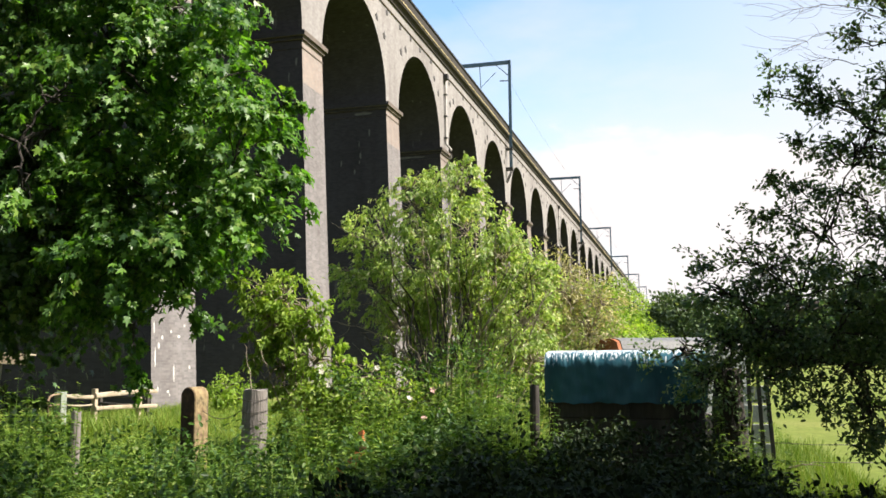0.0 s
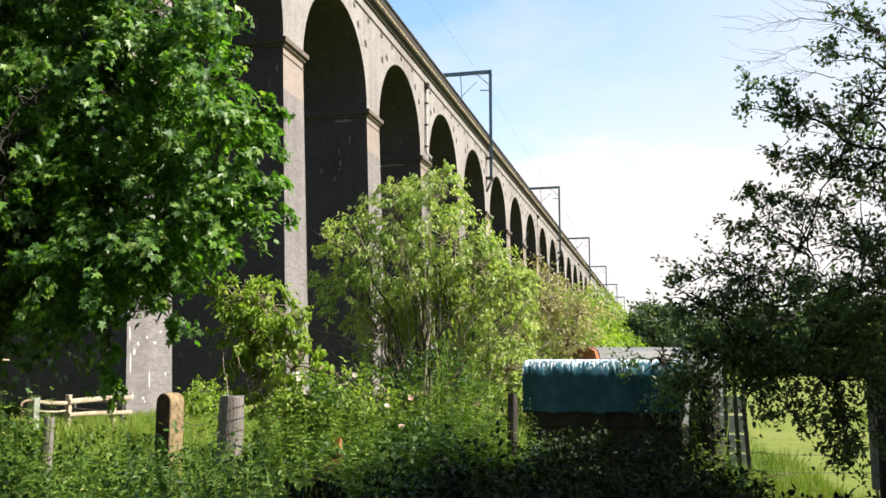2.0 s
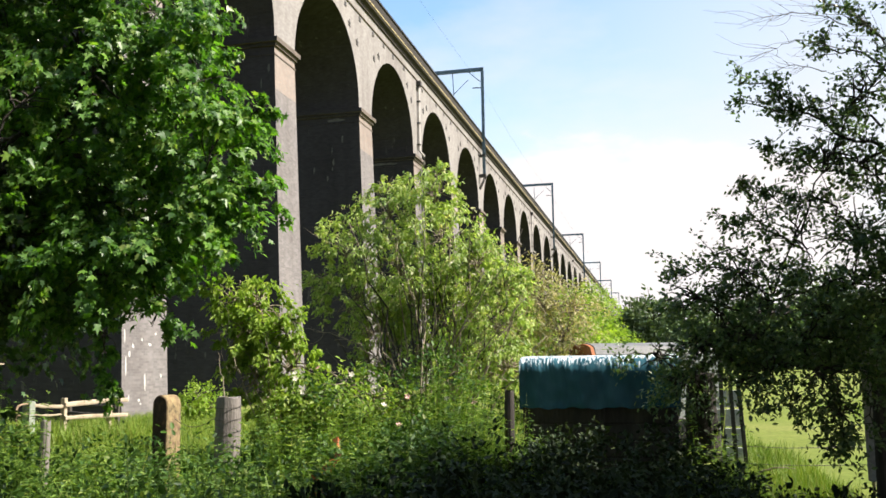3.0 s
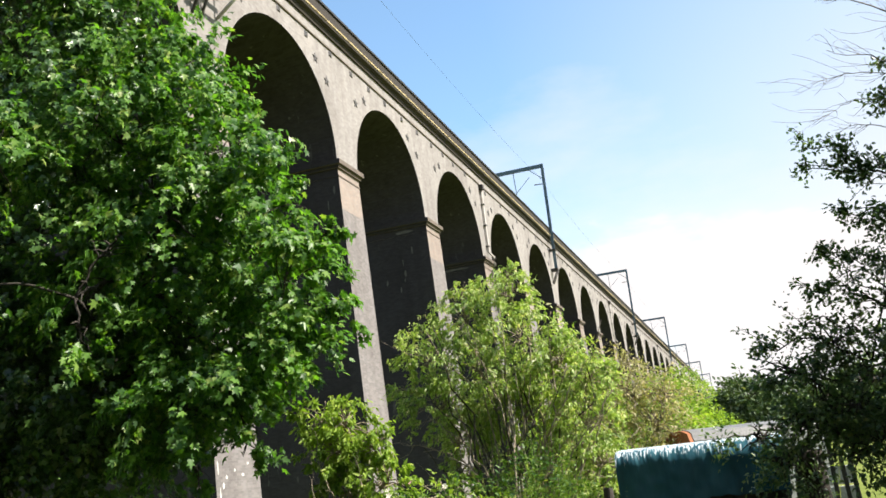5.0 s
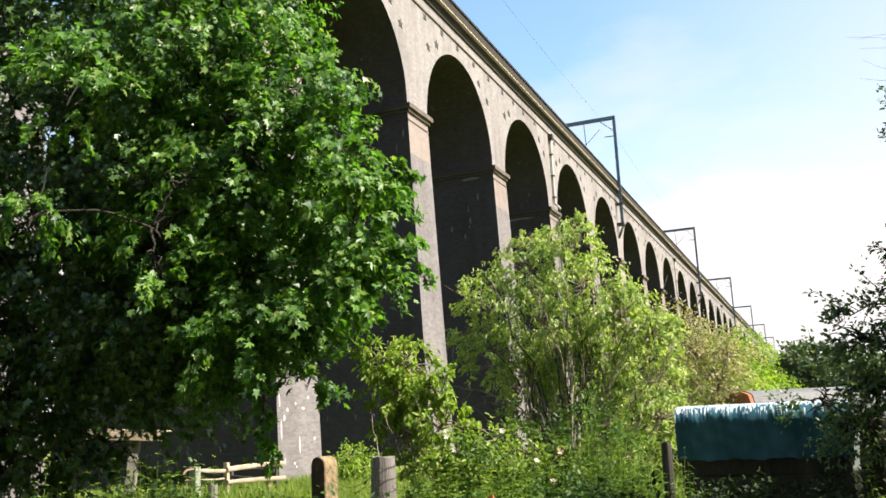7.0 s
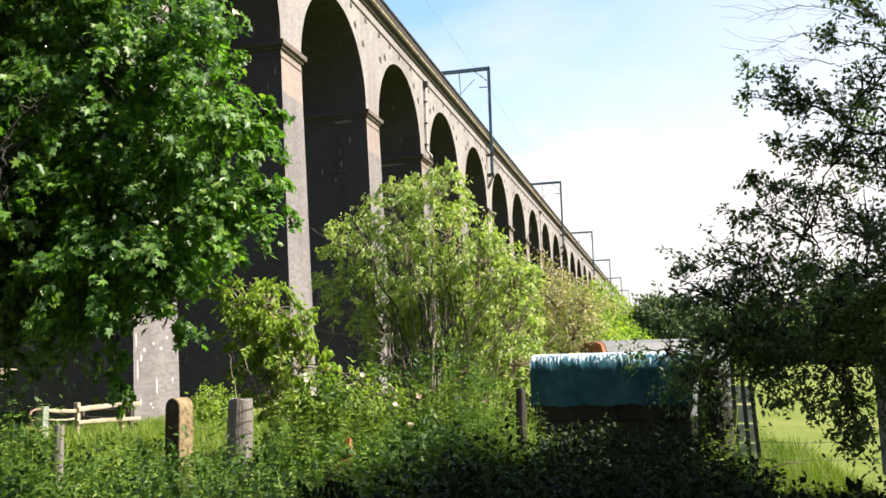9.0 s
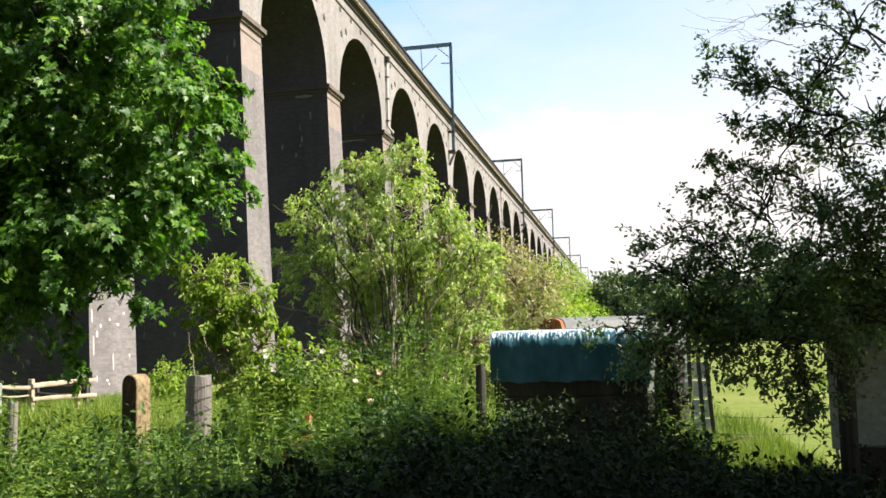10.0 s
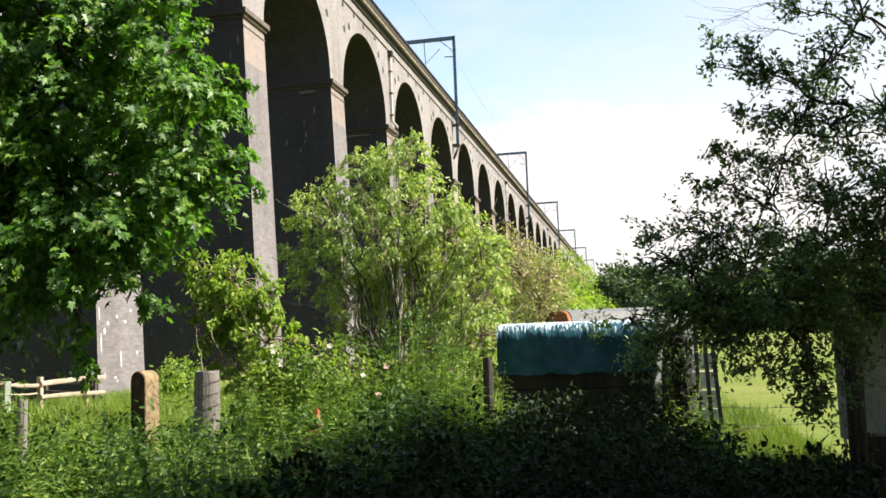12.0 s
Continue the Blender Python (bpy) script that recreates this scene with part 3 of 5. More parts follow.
# ---- masts of the overhead line ----
def build_mast():
    y, x = 0.0, FACE + 0.48
    top, foot = 30.63, 19.75
    at = (x, 0, foot)
    ob = thing("catenary_mast", "grey steel portal carrying the overhead line, bolted to the viaduct face", "mast", "masts along the viaduct", at=at)
    bm = bmesh.new()
    box(bm, x - 0.13, x + 0.13, y - 0.13, y - 0.1, foot, top)
    box(bm, x - 0.13, x + 0.13, y + 0.1, y + 0.13, foot, top)
    box(bm, x - 0.02, x + 0.02, y - 0.1, y + 0.1, foot, top)
    part("post", bm, M_STEEL, ob)
    far = FACE - DEPTH - 0.3
    bm = bmesh.new()
    box(bm, far - 0.13, far + 0.13, -0.13, 0.13, TOP + 1.0, top)
    part("far_post", bm, M_STEEL, ob)
    bm = bmesh.new()
    box(bm, far, x + 0.13, -0.13, 0.13, top - 0.36, top, 0.03)
    part("beam", bm, M_STEEL, ob)
    tube("brace", [(x, 0, top - 1.6), (x - 1.5, 0, top - 0.25)], 0.035, M_STEEL, ob)
    for x2 in (x - 3.0, x - 6.2):
        tube("dropper", [(x2, 0, top - 0.2), (x2 + 0.1, 0, top - 2.6)], 0.04, M_STEEL, ob)
        tube("arm", [(x2 + 0.1, 0, top - 2.5), (x2 + 1.5, 0, top - 1.2), (x2 + 1.6, 0, top - 1.15)], 0.03, M_STEEL, ob)
    tube("insulator", [(x - 1.0, 0, top - 2.0), (x - 0.1, 0, top - 2.05)], 0.05, M_IRON, ob)
    for za, zb, w in ((foot - 0.12, foot + 0.12, 0.35), (foot + 1.9, foot + 2.05, 0.3)):
        bm = bmesh.new()
        box(bm, FACE + 0.002, x + 0.2, -w, w, za, zb)
        part("bracket", bm, M_IRON, ob)
    for s in (-0.25, 0.25):
        tube("strut", [(FACE + 0.02, s, foot - 1.3), (x + 0.1, s, foot - 0.1)], 0.06, M_IRON, ob)
    return ob


mast = build_mast()
for k in (9, 14, 19, 24, 29, -1):
    c = copy_thing(mast, pose(FACE + 0.48, PIER_A + k * PITCH - 0.5, 19.75))
mast.location = (FACE + 0.48, PIER_A + 4 * PITCH - 0.5, 19.75)

for i, (x, z) in enumerate(((FACE - 0.1, 29.6), (FACE - 2.9, 28.0))):
    pts = []
    for j in range(-1, 6):
        ya = PIER_A + (5 * j - 1) * PITCH
        for s in range(8):
            u = s / 8
            pts.append((x, ya + u * 5 * PITCH, z - (0.8 if i == 0 else 0.1) * 4 * u * (1 - u)))
    tagged(part("overhead_wire", tubes_mesh("overhead_wire", [(pts, [0.008] * len(pts))], M_STEEL, 4), None), "thin overhead wire between the masts", "wire", "overhead wires")

# ---- ironwork and pipes on the viaduct ----
def build_tie_plates():
    """Star-shaped iron ends of the tie rods, nine to a bay."""
    verts, faces = [(0.06, 0, 0)], []
    for i in range(10):
        a = math.pi * i / 5 + math.pi / 2
        r = 0.27 if i % 2 == 0 else 0.13
        verts.append((0.02, r * math.cos(a), r * math.sin(a)))
    for i in range(10):
        a = math.pi * i / 5 + math.pi / 2
        r = 0.27 if i % 2 == 0 else 0.13
        verts.append((0.0, r * math.cos(a), r * math.sin(a)))
    for i in range(10):
        j = (i + 1) % 10
        faces.append((0, 1 + i, 1 + j))
        faces.append((1 + i, 11 + i, 11 + j, 1 + j))
    star = mesh_from("tie_plate", verts, faces, M_IRON)
    bars = mesh_from("tie_plate", [(x, y * 0.16, z * 0.16) for x, y, z in ((0, -1, -1), (0, 1, -1), (0, 1, 1), (0, -1, 1), (0.04, -0.7, -0.7), (0.04, 0.7, -0.7), (0.04, 0.7, 0.7), (0.04, -0.7, 0.7))],
                     [(4, 5, 6, 7), (0, 1, 5, 4), (1, 2, 6, 5), (2, 3, 7, 6), (3, 0, 4, 7)], M_IRON)
    rng = random.Random(4)
    for k in range(-2, 26):
        row = [(-0.95, 21.84, bars), (1.4, 21.84, bars), (3.65, 21.84, bars), (5.85, 21.84, bars), (8.4, 21.84, bars),
               (-2.75, 20.95, star), (-1.58, 20.25, star), (1.78, 20.28, star), (2.7, 20.85, star)]
        for dy, z, me in row:
            if rng.random() < 0.06:
                continue
            ob = part("tie_plate", me, None, viaduct)
            ob.location = (FACE + 0.004, PIER_A + k * PITCH + dy + rng.uniform(-0.12, 0.12), z + rng.uniform(-0.06, 0.06))


build_tie_plates()

M_PIPE = weathered("drain_pipe", [(0.3, (0.2, 0.185, 0.165)), (0.7, (0.3, 0.28, 0.255))], 3, 30, 0.6)
for k in (2, 7, 12, 17, 22):
    y = PIER_A + k * PITCH
    pipe = thing("drain_pipe", "grey iron drain pipe with a hopper running down a pier", "pipe", "drain pipes on the piers", at=(FACE + 0.2, y, 8))
    tube("run", [(FACE + 0.14, y, 21.7), (FACE + 0.14, y + 0.05, 16.9), (FACE + 0.46, y + 0.1, 16.5), (FACE + 0.46, y + 0.1, 15.9), (FACE + 0.2, y + 0.1, 15.5), (FACE + 0.62, y + 0.1, 3.0)], 0.09, M_PIPE, pipe)
    bm = bmesh.new()
    box(bm, FACE + 0.002, FACE + 0.34, y - 0.22, y + 0.22, 21.65, 22.03, 0.03)
    part("hopper", bm, M_IRON, pipe)
    for z in (20.5, 18.9, 17.3):
        bm = bmesh.new()
        box(bm, FACE + 0.002, FACE + 0.25, y - 0.14, y + 0.16, z, z + 0.07)
        part("clip", bm, M_IRON, pipe)

M_WHITE = weathered("chalk_white", [(0.3, (0.385, 0.378, 0.35)), (0.7, (0.525, 0.518, 0.49))], 6, 40)


def pier_face_x(z):
    return FACE + 0.58 * max(0.0, (16.0 - z) / 16.0)


rng = random.Random(9)
pz = PIER_A - PITCH
for dy, z, w, h in ((-0.05, 1.2, 0.09, 0.62), (-1.1, 1.7, 0.08, 0.7), (-1.15, 2.6, 0.07, 0.5), (-0.95, 0.7, 0.06, 0.25), (0.9, 1.35, 0.1, 0.16), (-0.7, 2.3, 0.12, 0.14),
                    (0.25, 2.35, 0.2, 0.12), (-0.4, 0.62, 0.14, 0.1), (-0.9, 2.05, 0.14, 0.2), (0.6, 2.7, 0.12, 0.1), (-0.2, 2.5, 0.1, 0.12), (-0.3, 0.5, 0.08, 0.1)):
    bm = bmesh.new()
    vs = []
    for i in range(8):
        a = 2 * math.pi * i / 8 + 0.3
        r = rng.uniform(0.75, 1.1)
        yy, zz = pz + dy + w / 2 * r * math.cos(a), z + h / 2 * r * math.sin(a)
        vs.append(bm.verts.new((pier_face_x(zz) + 0.006, yy, zz)))
    bm.faces.new(vs)
    part("paint_mark", bm, M_WHITE, viaduct, "flaking white paint mark on the brick")

# pale lime stains washed out of the brick on the shaded sides of the piers
M_LIME = weathered("lime_stain", [(0.3, (0.07, 0.066, 0.062)), (0.6, (0.12, 0.115, 0.105)), (0.8, (0.2, 0.19, 0.175))], 3, 40)


def lime_stain(k, x, z, w, h, seed):
    r = np.random.default_rng(seed)
    bm = bmesh.new()
    vs = []
    for i in range(10):
        a = 2 * math.pi * i / 10 + 0.2
        q = r.uniform(0.6, 1.1)
        xx, zz = x + w / 2 * q * math.cos(a), z + h / 2 * q * math.sin(a)
        y = PIER_A + k * PITCH - WIDTH / 2 - 0.16 * max(0.0, (16.0 - zz) / 16.0) - 0.006
        vs.append(bm.verts.new((xx, y, zz)))
    bm.faces.new(vs)
    part("lime_stain", bm, M_LIME, viaduct)


for k in range(-1, 6):
    srng = np.random.default_rng(700 + k)
    for i in range(3):
        lime_stain(k, FACE - srng.uniform(1.0, 6.5), 15.8, srng.uniform(0.8, 2.2), srng.uniform(0.1, 0.22), 710 + 20 * k + i)
    for i in range(6):
        lime_stain(k, FACE - 0.25 - 6.0 * srng.random() ** 2, srng.uniform(11.0, 15.4), srng.uniform(0.06, 0.16), srng.uniform(0.25, 0.7), 720 + 20 * k + i)

# wire basket of the mast on the next pier, with its pale platform
M_GALV = weathered("galvanised_steel", [(0.3, (0.294, 0.294, 0.294)), (0.7, (0.42, 0.42, 0.406))], 3, 30, 0.5)
yb = PIER_A - PITCH
platform = thing("mast_platform", "pale steel bracket platform fixed to the viaduct below a mast", "bracket", at=(FACE + 0.4, yb, 20.0))
for y in (yb - 0.9, yb + 0.9):
    tube("strut", [(FACE + 0.02, y, 19.0), (FACE + 1.2, y, 19.9)], 0.07, M_GALV, platform)
for x in (FACE + 0.1, FACE + 0.65, FACE + 1.2):
    tube("bearer", [(x, yb - 1.05, 20.0), (x, yb + 1.05, 20.0)], 0.08, M_GALV, platform)
for y in (yb - 0.9, yb, yb + 0.9):
    tube("upright", [(FACE + 1.2, y, 20.0), (FACE + 1.2, y, 21.6)], 0.05, M_GALV, platform)

# ---- trees and shrubs ----
tree("maple_tree", "large leafy green maple with drooping sunlit boughs", "tree", 11, (-10.2, 9.8, 0), (-8.4, 9.4, 3.4),
     [(-6.5, 8.4, 7.3, 0.75, 0.9, 0.75), (-6.85, 8.4, 8.2, 0.6, 0.8, 0.6), (-5.75, 8.3, 6.3, 0.75, 0.8, 0.65), (-5.1, 8.3, 5.35, 0.65, 0.7, 0.6), (-4.62, 8.3, 4.5, 0.5, 0.6, 0.46),
      (-4.42, 8.3, 3.75, 0.5, 0.6, 0.5), (-4.48, 8.2, 3.05, 0.48, 0.5, 0.42), (-5.0, 8.0, 2.72, 0.42, 0.6, 0.24), (-5.45, 7.8, 2.62, 0.6, 0.6, 0.3),
      (-5.5, 8.3, 3.3, 0.75, 0.8, 0.7), (-5.6, 8.0, 4.6, 0.8, 0.9, 0.8), (-6.4, 7.9, 5.8, 1.0, 1.0, 1.0), (-6.3, 8.3, 3.9, 1.0, 0.9, 1.0),
      (-5.6, 9.0, 3.6, 0.8, 0.5, 0.9), (-5.2, 9.0, 4.3, 0.5, 0.4, 0.6), (-5.0, 8.9, 3.0, 0.5, 0.4, 0.5), (-3.98, 8.5, 4.2, 0.16, 0.2, 0.12), (-4.2, 8.4, 4.1, 0.2, 0.3, 0.2),
      (-3.95, 8.5, 3.25, 0.16, 0.2, 0.1), (-4.2, 8.4, 3.45, 0.2, 0.3, 0.2), (-7.7, 8.6, 9.3, 0.8, 1.1, 0.8), (-4.78, 8.0, 2.1, 0.14, 0.2, 0.16), (-6.6, 6.6, 5.1, 0.45, 0.45, 0.55), (-5.3, 8.9, 5.5, 0.5, 0.4, 0.5), (-6.2, 8.9, 6.6, 0.6, 0.4, 0.6), (-5.5, 8.2, 1.75, 0.14, 0.2, 0.24), (-5.9, 8.4, 2.3, 0.5, 0.5, 0.3),
      (-5.95, 6.95, 3.6, 0.24, 0.24, 0.3), (-5.85, 6.9, 3.15, 0.14, 0.2, 0.22), (-5.65, 7.1, 4.1, 0.22, 0.22, 0.14), (-6.83, 6.3, 3.7, 0.3, 0.25, 0.2)],
     0.2, 125, 40, 0.42, 0.082, LEAF_MAPLE, M_LEAF_L, M_BARK, twigs=9, droop=0.5, hang=44)
M2 = [(-7.9, 8.6, 1.5, 0.22, 0.2, 0.18), (-7.5, 8.5, 1.38, 0.14, 0.15, 0.14), (-7.6, 8.9, 0.6, 0.5, 0.4, 0.35), (-8.7, 8.8, 1.5, 0.5, 0.4, 0.7), (-9.5, 8.7, 1.3, 0.7, 0.5, 0.9), (-10.5, 8.7, 1.2, 0.8, 0.6, 1.0), (-6.75, 7.9, 1.1, 0.28, 0.28, 0.38), (-6.7, 8.7, 2.3, 0.7, 0.5, 0.4), (-7.5, 8.7, 2.2, 0.8, 0.5, 0.45), (-6.9, 9.2, 3.2, 0.9, 0.5, 0.7), (-8.0, 9.2, 2.8, 0.9, 0.5, 0.8), (-6.4, 8.3, 3.0, 0.9, 0.7, 0.5), (-7.4, 8.0, 4.8, 1.1, 1.0, 1.1), (-7.5, 8.3, 3.1, 1.1, 0.8, 0.8), (-7.2, 8.0, 6.8, 1.1, 1.1, 1.1),
      (-8.7, 7.8, 5.8, 1.2, 1.1, 1.3), (-8.7, 8.1, 3.4, 1.2, 1.0, 1.3), (-7.3, 8.3, 8.5, 1.1, 1.2, 0.9), (-8.6, 8.4, 8.2, 1.4, 1.3, 1.0),
      (-6.7, 9.3, 4.4, 1.3, 0.8, 2.0), (-8.4, 9.4, 4.4, 1.4, 0.9, 2.4), (-9.9, 8.4, 5.2, 1.2, 1.2, 2.4), (-8.6, 8.7, 2.3, 0.8, 0.5, 0.4), (-7.9, 8.6, 4.4, 0.8, 0.5, 0.9), (-10.7, 8.2, 6.6, 1.2, 1.1, 1.5), (-9.9, 8.3, 8.3, 1.3, 1.1, 1.0), (-11.0, 8.3, 3.8, 1.0, 0.9, 1.3), (-11.6, 8.4, 5.6, 1.0, 1.0, 1.6), (-9.3, 8.3, 1.9, 0.7, 0.7, 0.7), (-9.6, 8.2, 3.2, 0.9, 0.8, 0.9), (-10.0, 8.3, 1.7, 0.8, 0.7, 0.8)]
# Same kind of maple; the crown's shade is put into its leaf colour.
tree("maple_tree", "dense maple behind the brambles, its leaves coloured dark for shade", "tree", 12, (-10.8, 8.8, 0), (-9.4, 8.8, 2.6), M2,
     0.2, 80, 40, 0.5, 0.088, LEAF_MAPLE, M_MAPLE_SHADE, M_BARK, twigs=7, droop=0.5, hang=26)
HAW_LOBES = [(0.6, 8.3, 1.75, 0.45, 0.45, 0.28), (0.95, 8.1, 2.1, 0.42, 0.5, 0.34), (1.35, 8.0, 1.95, 0.5, 0.55, 0.4), (1.95, 8.0, 2.1, 0.6, 0.6, 0.6), (1.2, 8.1, 2.62, 0.3, 0.4, 0.28),
             (1.65, 8.0, 2.55, 0.42, 0.5, 0.36), (1.85, 8.2, 3.1, 0.36, 0.4, 0.3), (1.5, 8.1, 3.3, 0.24, 0.35, 0.24), (1.8, 8.1, 3.8, 0.28, 0.35, 0.22), (2.5, 8.2, 3.6, 0.36, 0.4, 0.5), (2.3, 8.1, 2.7, 0.5, 0.5, 0.5),
             (1.32, 7.9, 1.42, 0.36, 0.3, 0.2), (1.8, 7.9, 1.6, 0.35, 0.35, 0.2), (1.38, 7.9, 1.08, 0.2, 0.2, 0.26), (0.95, 8.0, 1.5, 0.25, 0.3, 0.16), (0.72, 8.0, 1.36, 0.22, 0.25, 0.14),
             (0.32, 8.2, 1.66, 0.3, 0.3, 0.2), (0.2, 8.6, 1.42, 0.2, 0.15, 0.18), (0.5, 8.2, 2.0, 0.3, 0.4, 0.22), (2.5, 8.2, 4.6, 0.4, 0.4, 0.4), (2.2, 8.1, 3.3, 0.3, 0.4, 0.3), (0.3, 8.1, 2.1, 0.3, 0.35, 0.16), (0.7, 8.1, 2.3, 0.3, 0.35, 0.2), (2.2, 8.0, 1.75, 0.5, 0.4, 0.25), (1.7, 7.9, 1.9, 0.5, 0.4, 0.3), (2.2, 7.9, 2.1, 0.5, 0.4, 0.4), (1.2, 8.0, 1.75, 0.5, 0.4, 0.25), (0.8, 8.1, 1.75, 0.4, 0.4, 0.22), (2.4, 7.8, 2.5, 0.5, 0.4, 0.4), (1.6, 8.1, 2.2, 0.5, 0.4, 0.3), (-0.05, 8.6, 1.62, 0.26, 0.25, 0.14), (0.12, 8.6, 1.36, 0.22, 0.2, 0.2), (0.45, 8.5, 1.75, 0.3, 0.3, 0.2), (1.2, 9.1, 2.05, 0.4, 0.3, 0.22), (0.6, 8.25, 1.56, 0.26, 0.22, 0.15), (0.75, 8.3, 1.72, 0.3, 0.25, 0.16)]
HAW_ARMS = [((0.9, 8.1, 2.15), (0.06, 8.1, 2.3), 0.12, 0.012), ((0.7, 8.1, 2.0), (-0.1, 8.3, 1.95), 0.08, 0.01), ((1.2, 8.1, 2.5), (0.52, 8.1, 2.76), 0.06, 0.012), ((1.1, 8.1, 2.3), (0.38, 8.1, 2.48), 0.08, 0.01),
            ((1.4, 8.1, 2.85), (0.68, 8.1, 3.02), 0.02, 0.01), ((1.5, 8.1, 2.8), (0.85, 8.1, 2.9), 0.1, 0.01), ((1.6, 8.1, 3.1), (0.94, 8.1, 3.4), 0.0, 0.01), ((1.7, 8.1, 3.25), (1.1, 8.1, 3.2), 0.1, 0.01),
            ((1.9, 8.1, 3.3), (0.74, 8.1, 3.9), 0.02, 0.016), ((1.5, 8.1, 3.55), (0.78, 8.1, 4.1), 0.0, 0.01), ((1.9, 8.1, 3.5), (1.15, 8.1, 3.64), 0.12, 0.012), ((2.1, 8.1, 3.9), (1.35, 8.1, 4.3), 0.05, 0.014),
            ((2.2, 8.1, 4.0), (1.6, 8.1, 4.6), 0.02, 0.012), ((2.3, 8.1, 4.2), (1.85, 8.0, 4.9), 0.0, 0.012), ((1.2, 7.9, 1.5), (1.45, 7.9, 0.76), 0.04, 0.008), ((1.0, 7.9, 1.5), (1.02, 7.9, 1.05), 0.03, 0.008),
            ((1.35, 7.9, 1.5), (1.25, 7.8, 0.85), 0.0, 0.008), ((1.6, 7.9, 1.5), (1.62, 7.8, 0.95), 0.0, 0.008), ((0.8, 8.0, 1.4), (0.78, 8.0, 1.1), 0.0, 0.006), ((2.2, 8.0, 1.55), (1.2, 7.9, 1.62), 0.06, 0.02), ((2.4, 8.0, 1.75), (1.4, 7.8, 1.8), 0.08, 0.018)]
tree("hawthorn_tree", "dark backlit hawthorn with loose hanging branches", "tree", 23, (0.33, 9.1, 0), (0.37, 9.0, 1.45), HAW_LOBES,
     0.2, 155, 8, 0.2, 0.047, LEAF_OVAL, M_LEAF_R, M_BARK, twigs=14, shell=0.05, limb=0.37, clumps=(27, 9, 0.085, 0.3), arms=HAW_ARMS)
# Out-of-view tree; its lobes are placed to throw shade on the bank.
tree("hawthorn_tree", "unseen hawthorn placed to shade the bank", "tree", 24, (5.6, 6.2, 0), (5.4, 6.1, 2.6),
     [(3.4, 7.6, 2.8, 0.9, 0.9, 0.8), (3.2, 6.2, 4.2, 1.0, 0.9, 0.7), (4.6, 6.8, 5.2, 1.4, 1.3, 1.0), (3.0, 4.8, 4.4, 1.0, 1.0, 0.7),
      (4.4, 4.8, 5.4, 1.3, 1.3, 1.0), (4.8, 7.2, 3.2, 1.2, 1.1, 1.0), (6.2, 6.2, 6.2, 1.6, 1.6, 1.2), (3.4, 3.4, 4.6, 1.1, 1.0, 0.8), (5.6, 3.8, 6.2, 1.5, 1.4, 1.1),
      (2.7, 6.9, 3.2, 0.4, 0.6, 0.5), (2.8, 6.0, 5.0, 0.8, 0.8, 0.6), (4.4, 2.6, 5.2, 1.2, 1.0, 0.9),
      (2.4, 4.4, 4.9, 0.8, 0.8, 0.45), (2.1, 3.2, 4.7, 0.7, 0.7, 0.4), (2.9, 4.9, 5.3, 0.9, 0.9, 0.4), (3.2, 4.3, 6.7, 1.0, 0.8, 0.5), (3.0, 8.0, 4.9, 0.6, 0.5, 0.6), (3.2, 7.2, 5.3, 0.8, 0.6, 0.6), (2.9, 6.4, 4.4, 0.6, 0.6, 0.6), (2.8, 5.6, 5.1, 0.7, 0.6, 0.5), (3.3, 7.9, 4.0, 0.5, 0.5, 0.5), (3.5, 6.6, 4.6, 0.8, 0.8, 0.7), (4.4, 4.0, 7.4, 1.0, 0.8, 0.6), (1.95, 3.9, 5.2, 0.7, 0.8, 0.35), (3.2, 3.9, 4.9, 0.9, 0.9, 0.4)],
     0.15, 130, 9, 0.45, 0.12, LEAF_OVAL, M_LEAF_R, M_BARK, twigs=7, shell=0.15)
elder = tree("elder_shrub", "tall tangled sunlit shrub with many stems", "shrub", 31, (-3.5, 13.9, 0), (-3.5, 13.85, 0.5),
     [(-3.5, 13.9, 4.35, 0.42, 0.6, 0.38), (-4.2, 13.9, 4.05, 0.42, 0.6, 0.4), (-4.9, 13.8, 3.5, 0.5, 0.6, 0.42), (-3.3, 13.8, 3.5, 0.65, 0.7, 0.55),
      (-2.75, 13.8, 3.05, 0.5, 0.7, 0.5), (-4.0, 13.7, 3.1, 0.65, 0.7, 0.55), (-4.75, 13.7, 2.7, 0.5, 0.5, 0.4), (-3.5, 14.3, 2.4, 0.75, 0.5, 0.65),
      (-2.5, 13.9, 2.2, 0.5, 0.6, 0.5), (-3.2, 14.3, 1.6, 0.6, 0.4, 0.4), (-2.3, 13.8, 1.5, 0.45, 0.6, 0.4), (-2.35, 13.8, 2.75, 0.4, 0.5, 0.35),
      (-3.35, 13.9, 4.55, 0.14, 0.2, 0.2), (-4.2, 13.9, 4.42, 0.24, 0.25, 0.22), (-5.25, 13.7, 2.95, 0.24, 0.25, 0.2), (-4.35, 14.0, 2.3, 0.4, 0.4, 0.4), (-2.9, 14.2, 3.0, 0.5, 0.4, 0.5), (-3.9, 14.3, 2.6, 0.5, 0.4, 0.5), (-4.42, 13.6, 2.1, 0.26, 0.3, 0.26), (-4.4, 13.5, 1.6, 0.22, 0.3, 0.28)],
     0.06, 185, 26, 0.3, 0.076, LEAF_POINT, M_LEAF_S, M_TWIG, twigs=24, droop=0.2, hang=92, face=0.25, twig_r=0.005)
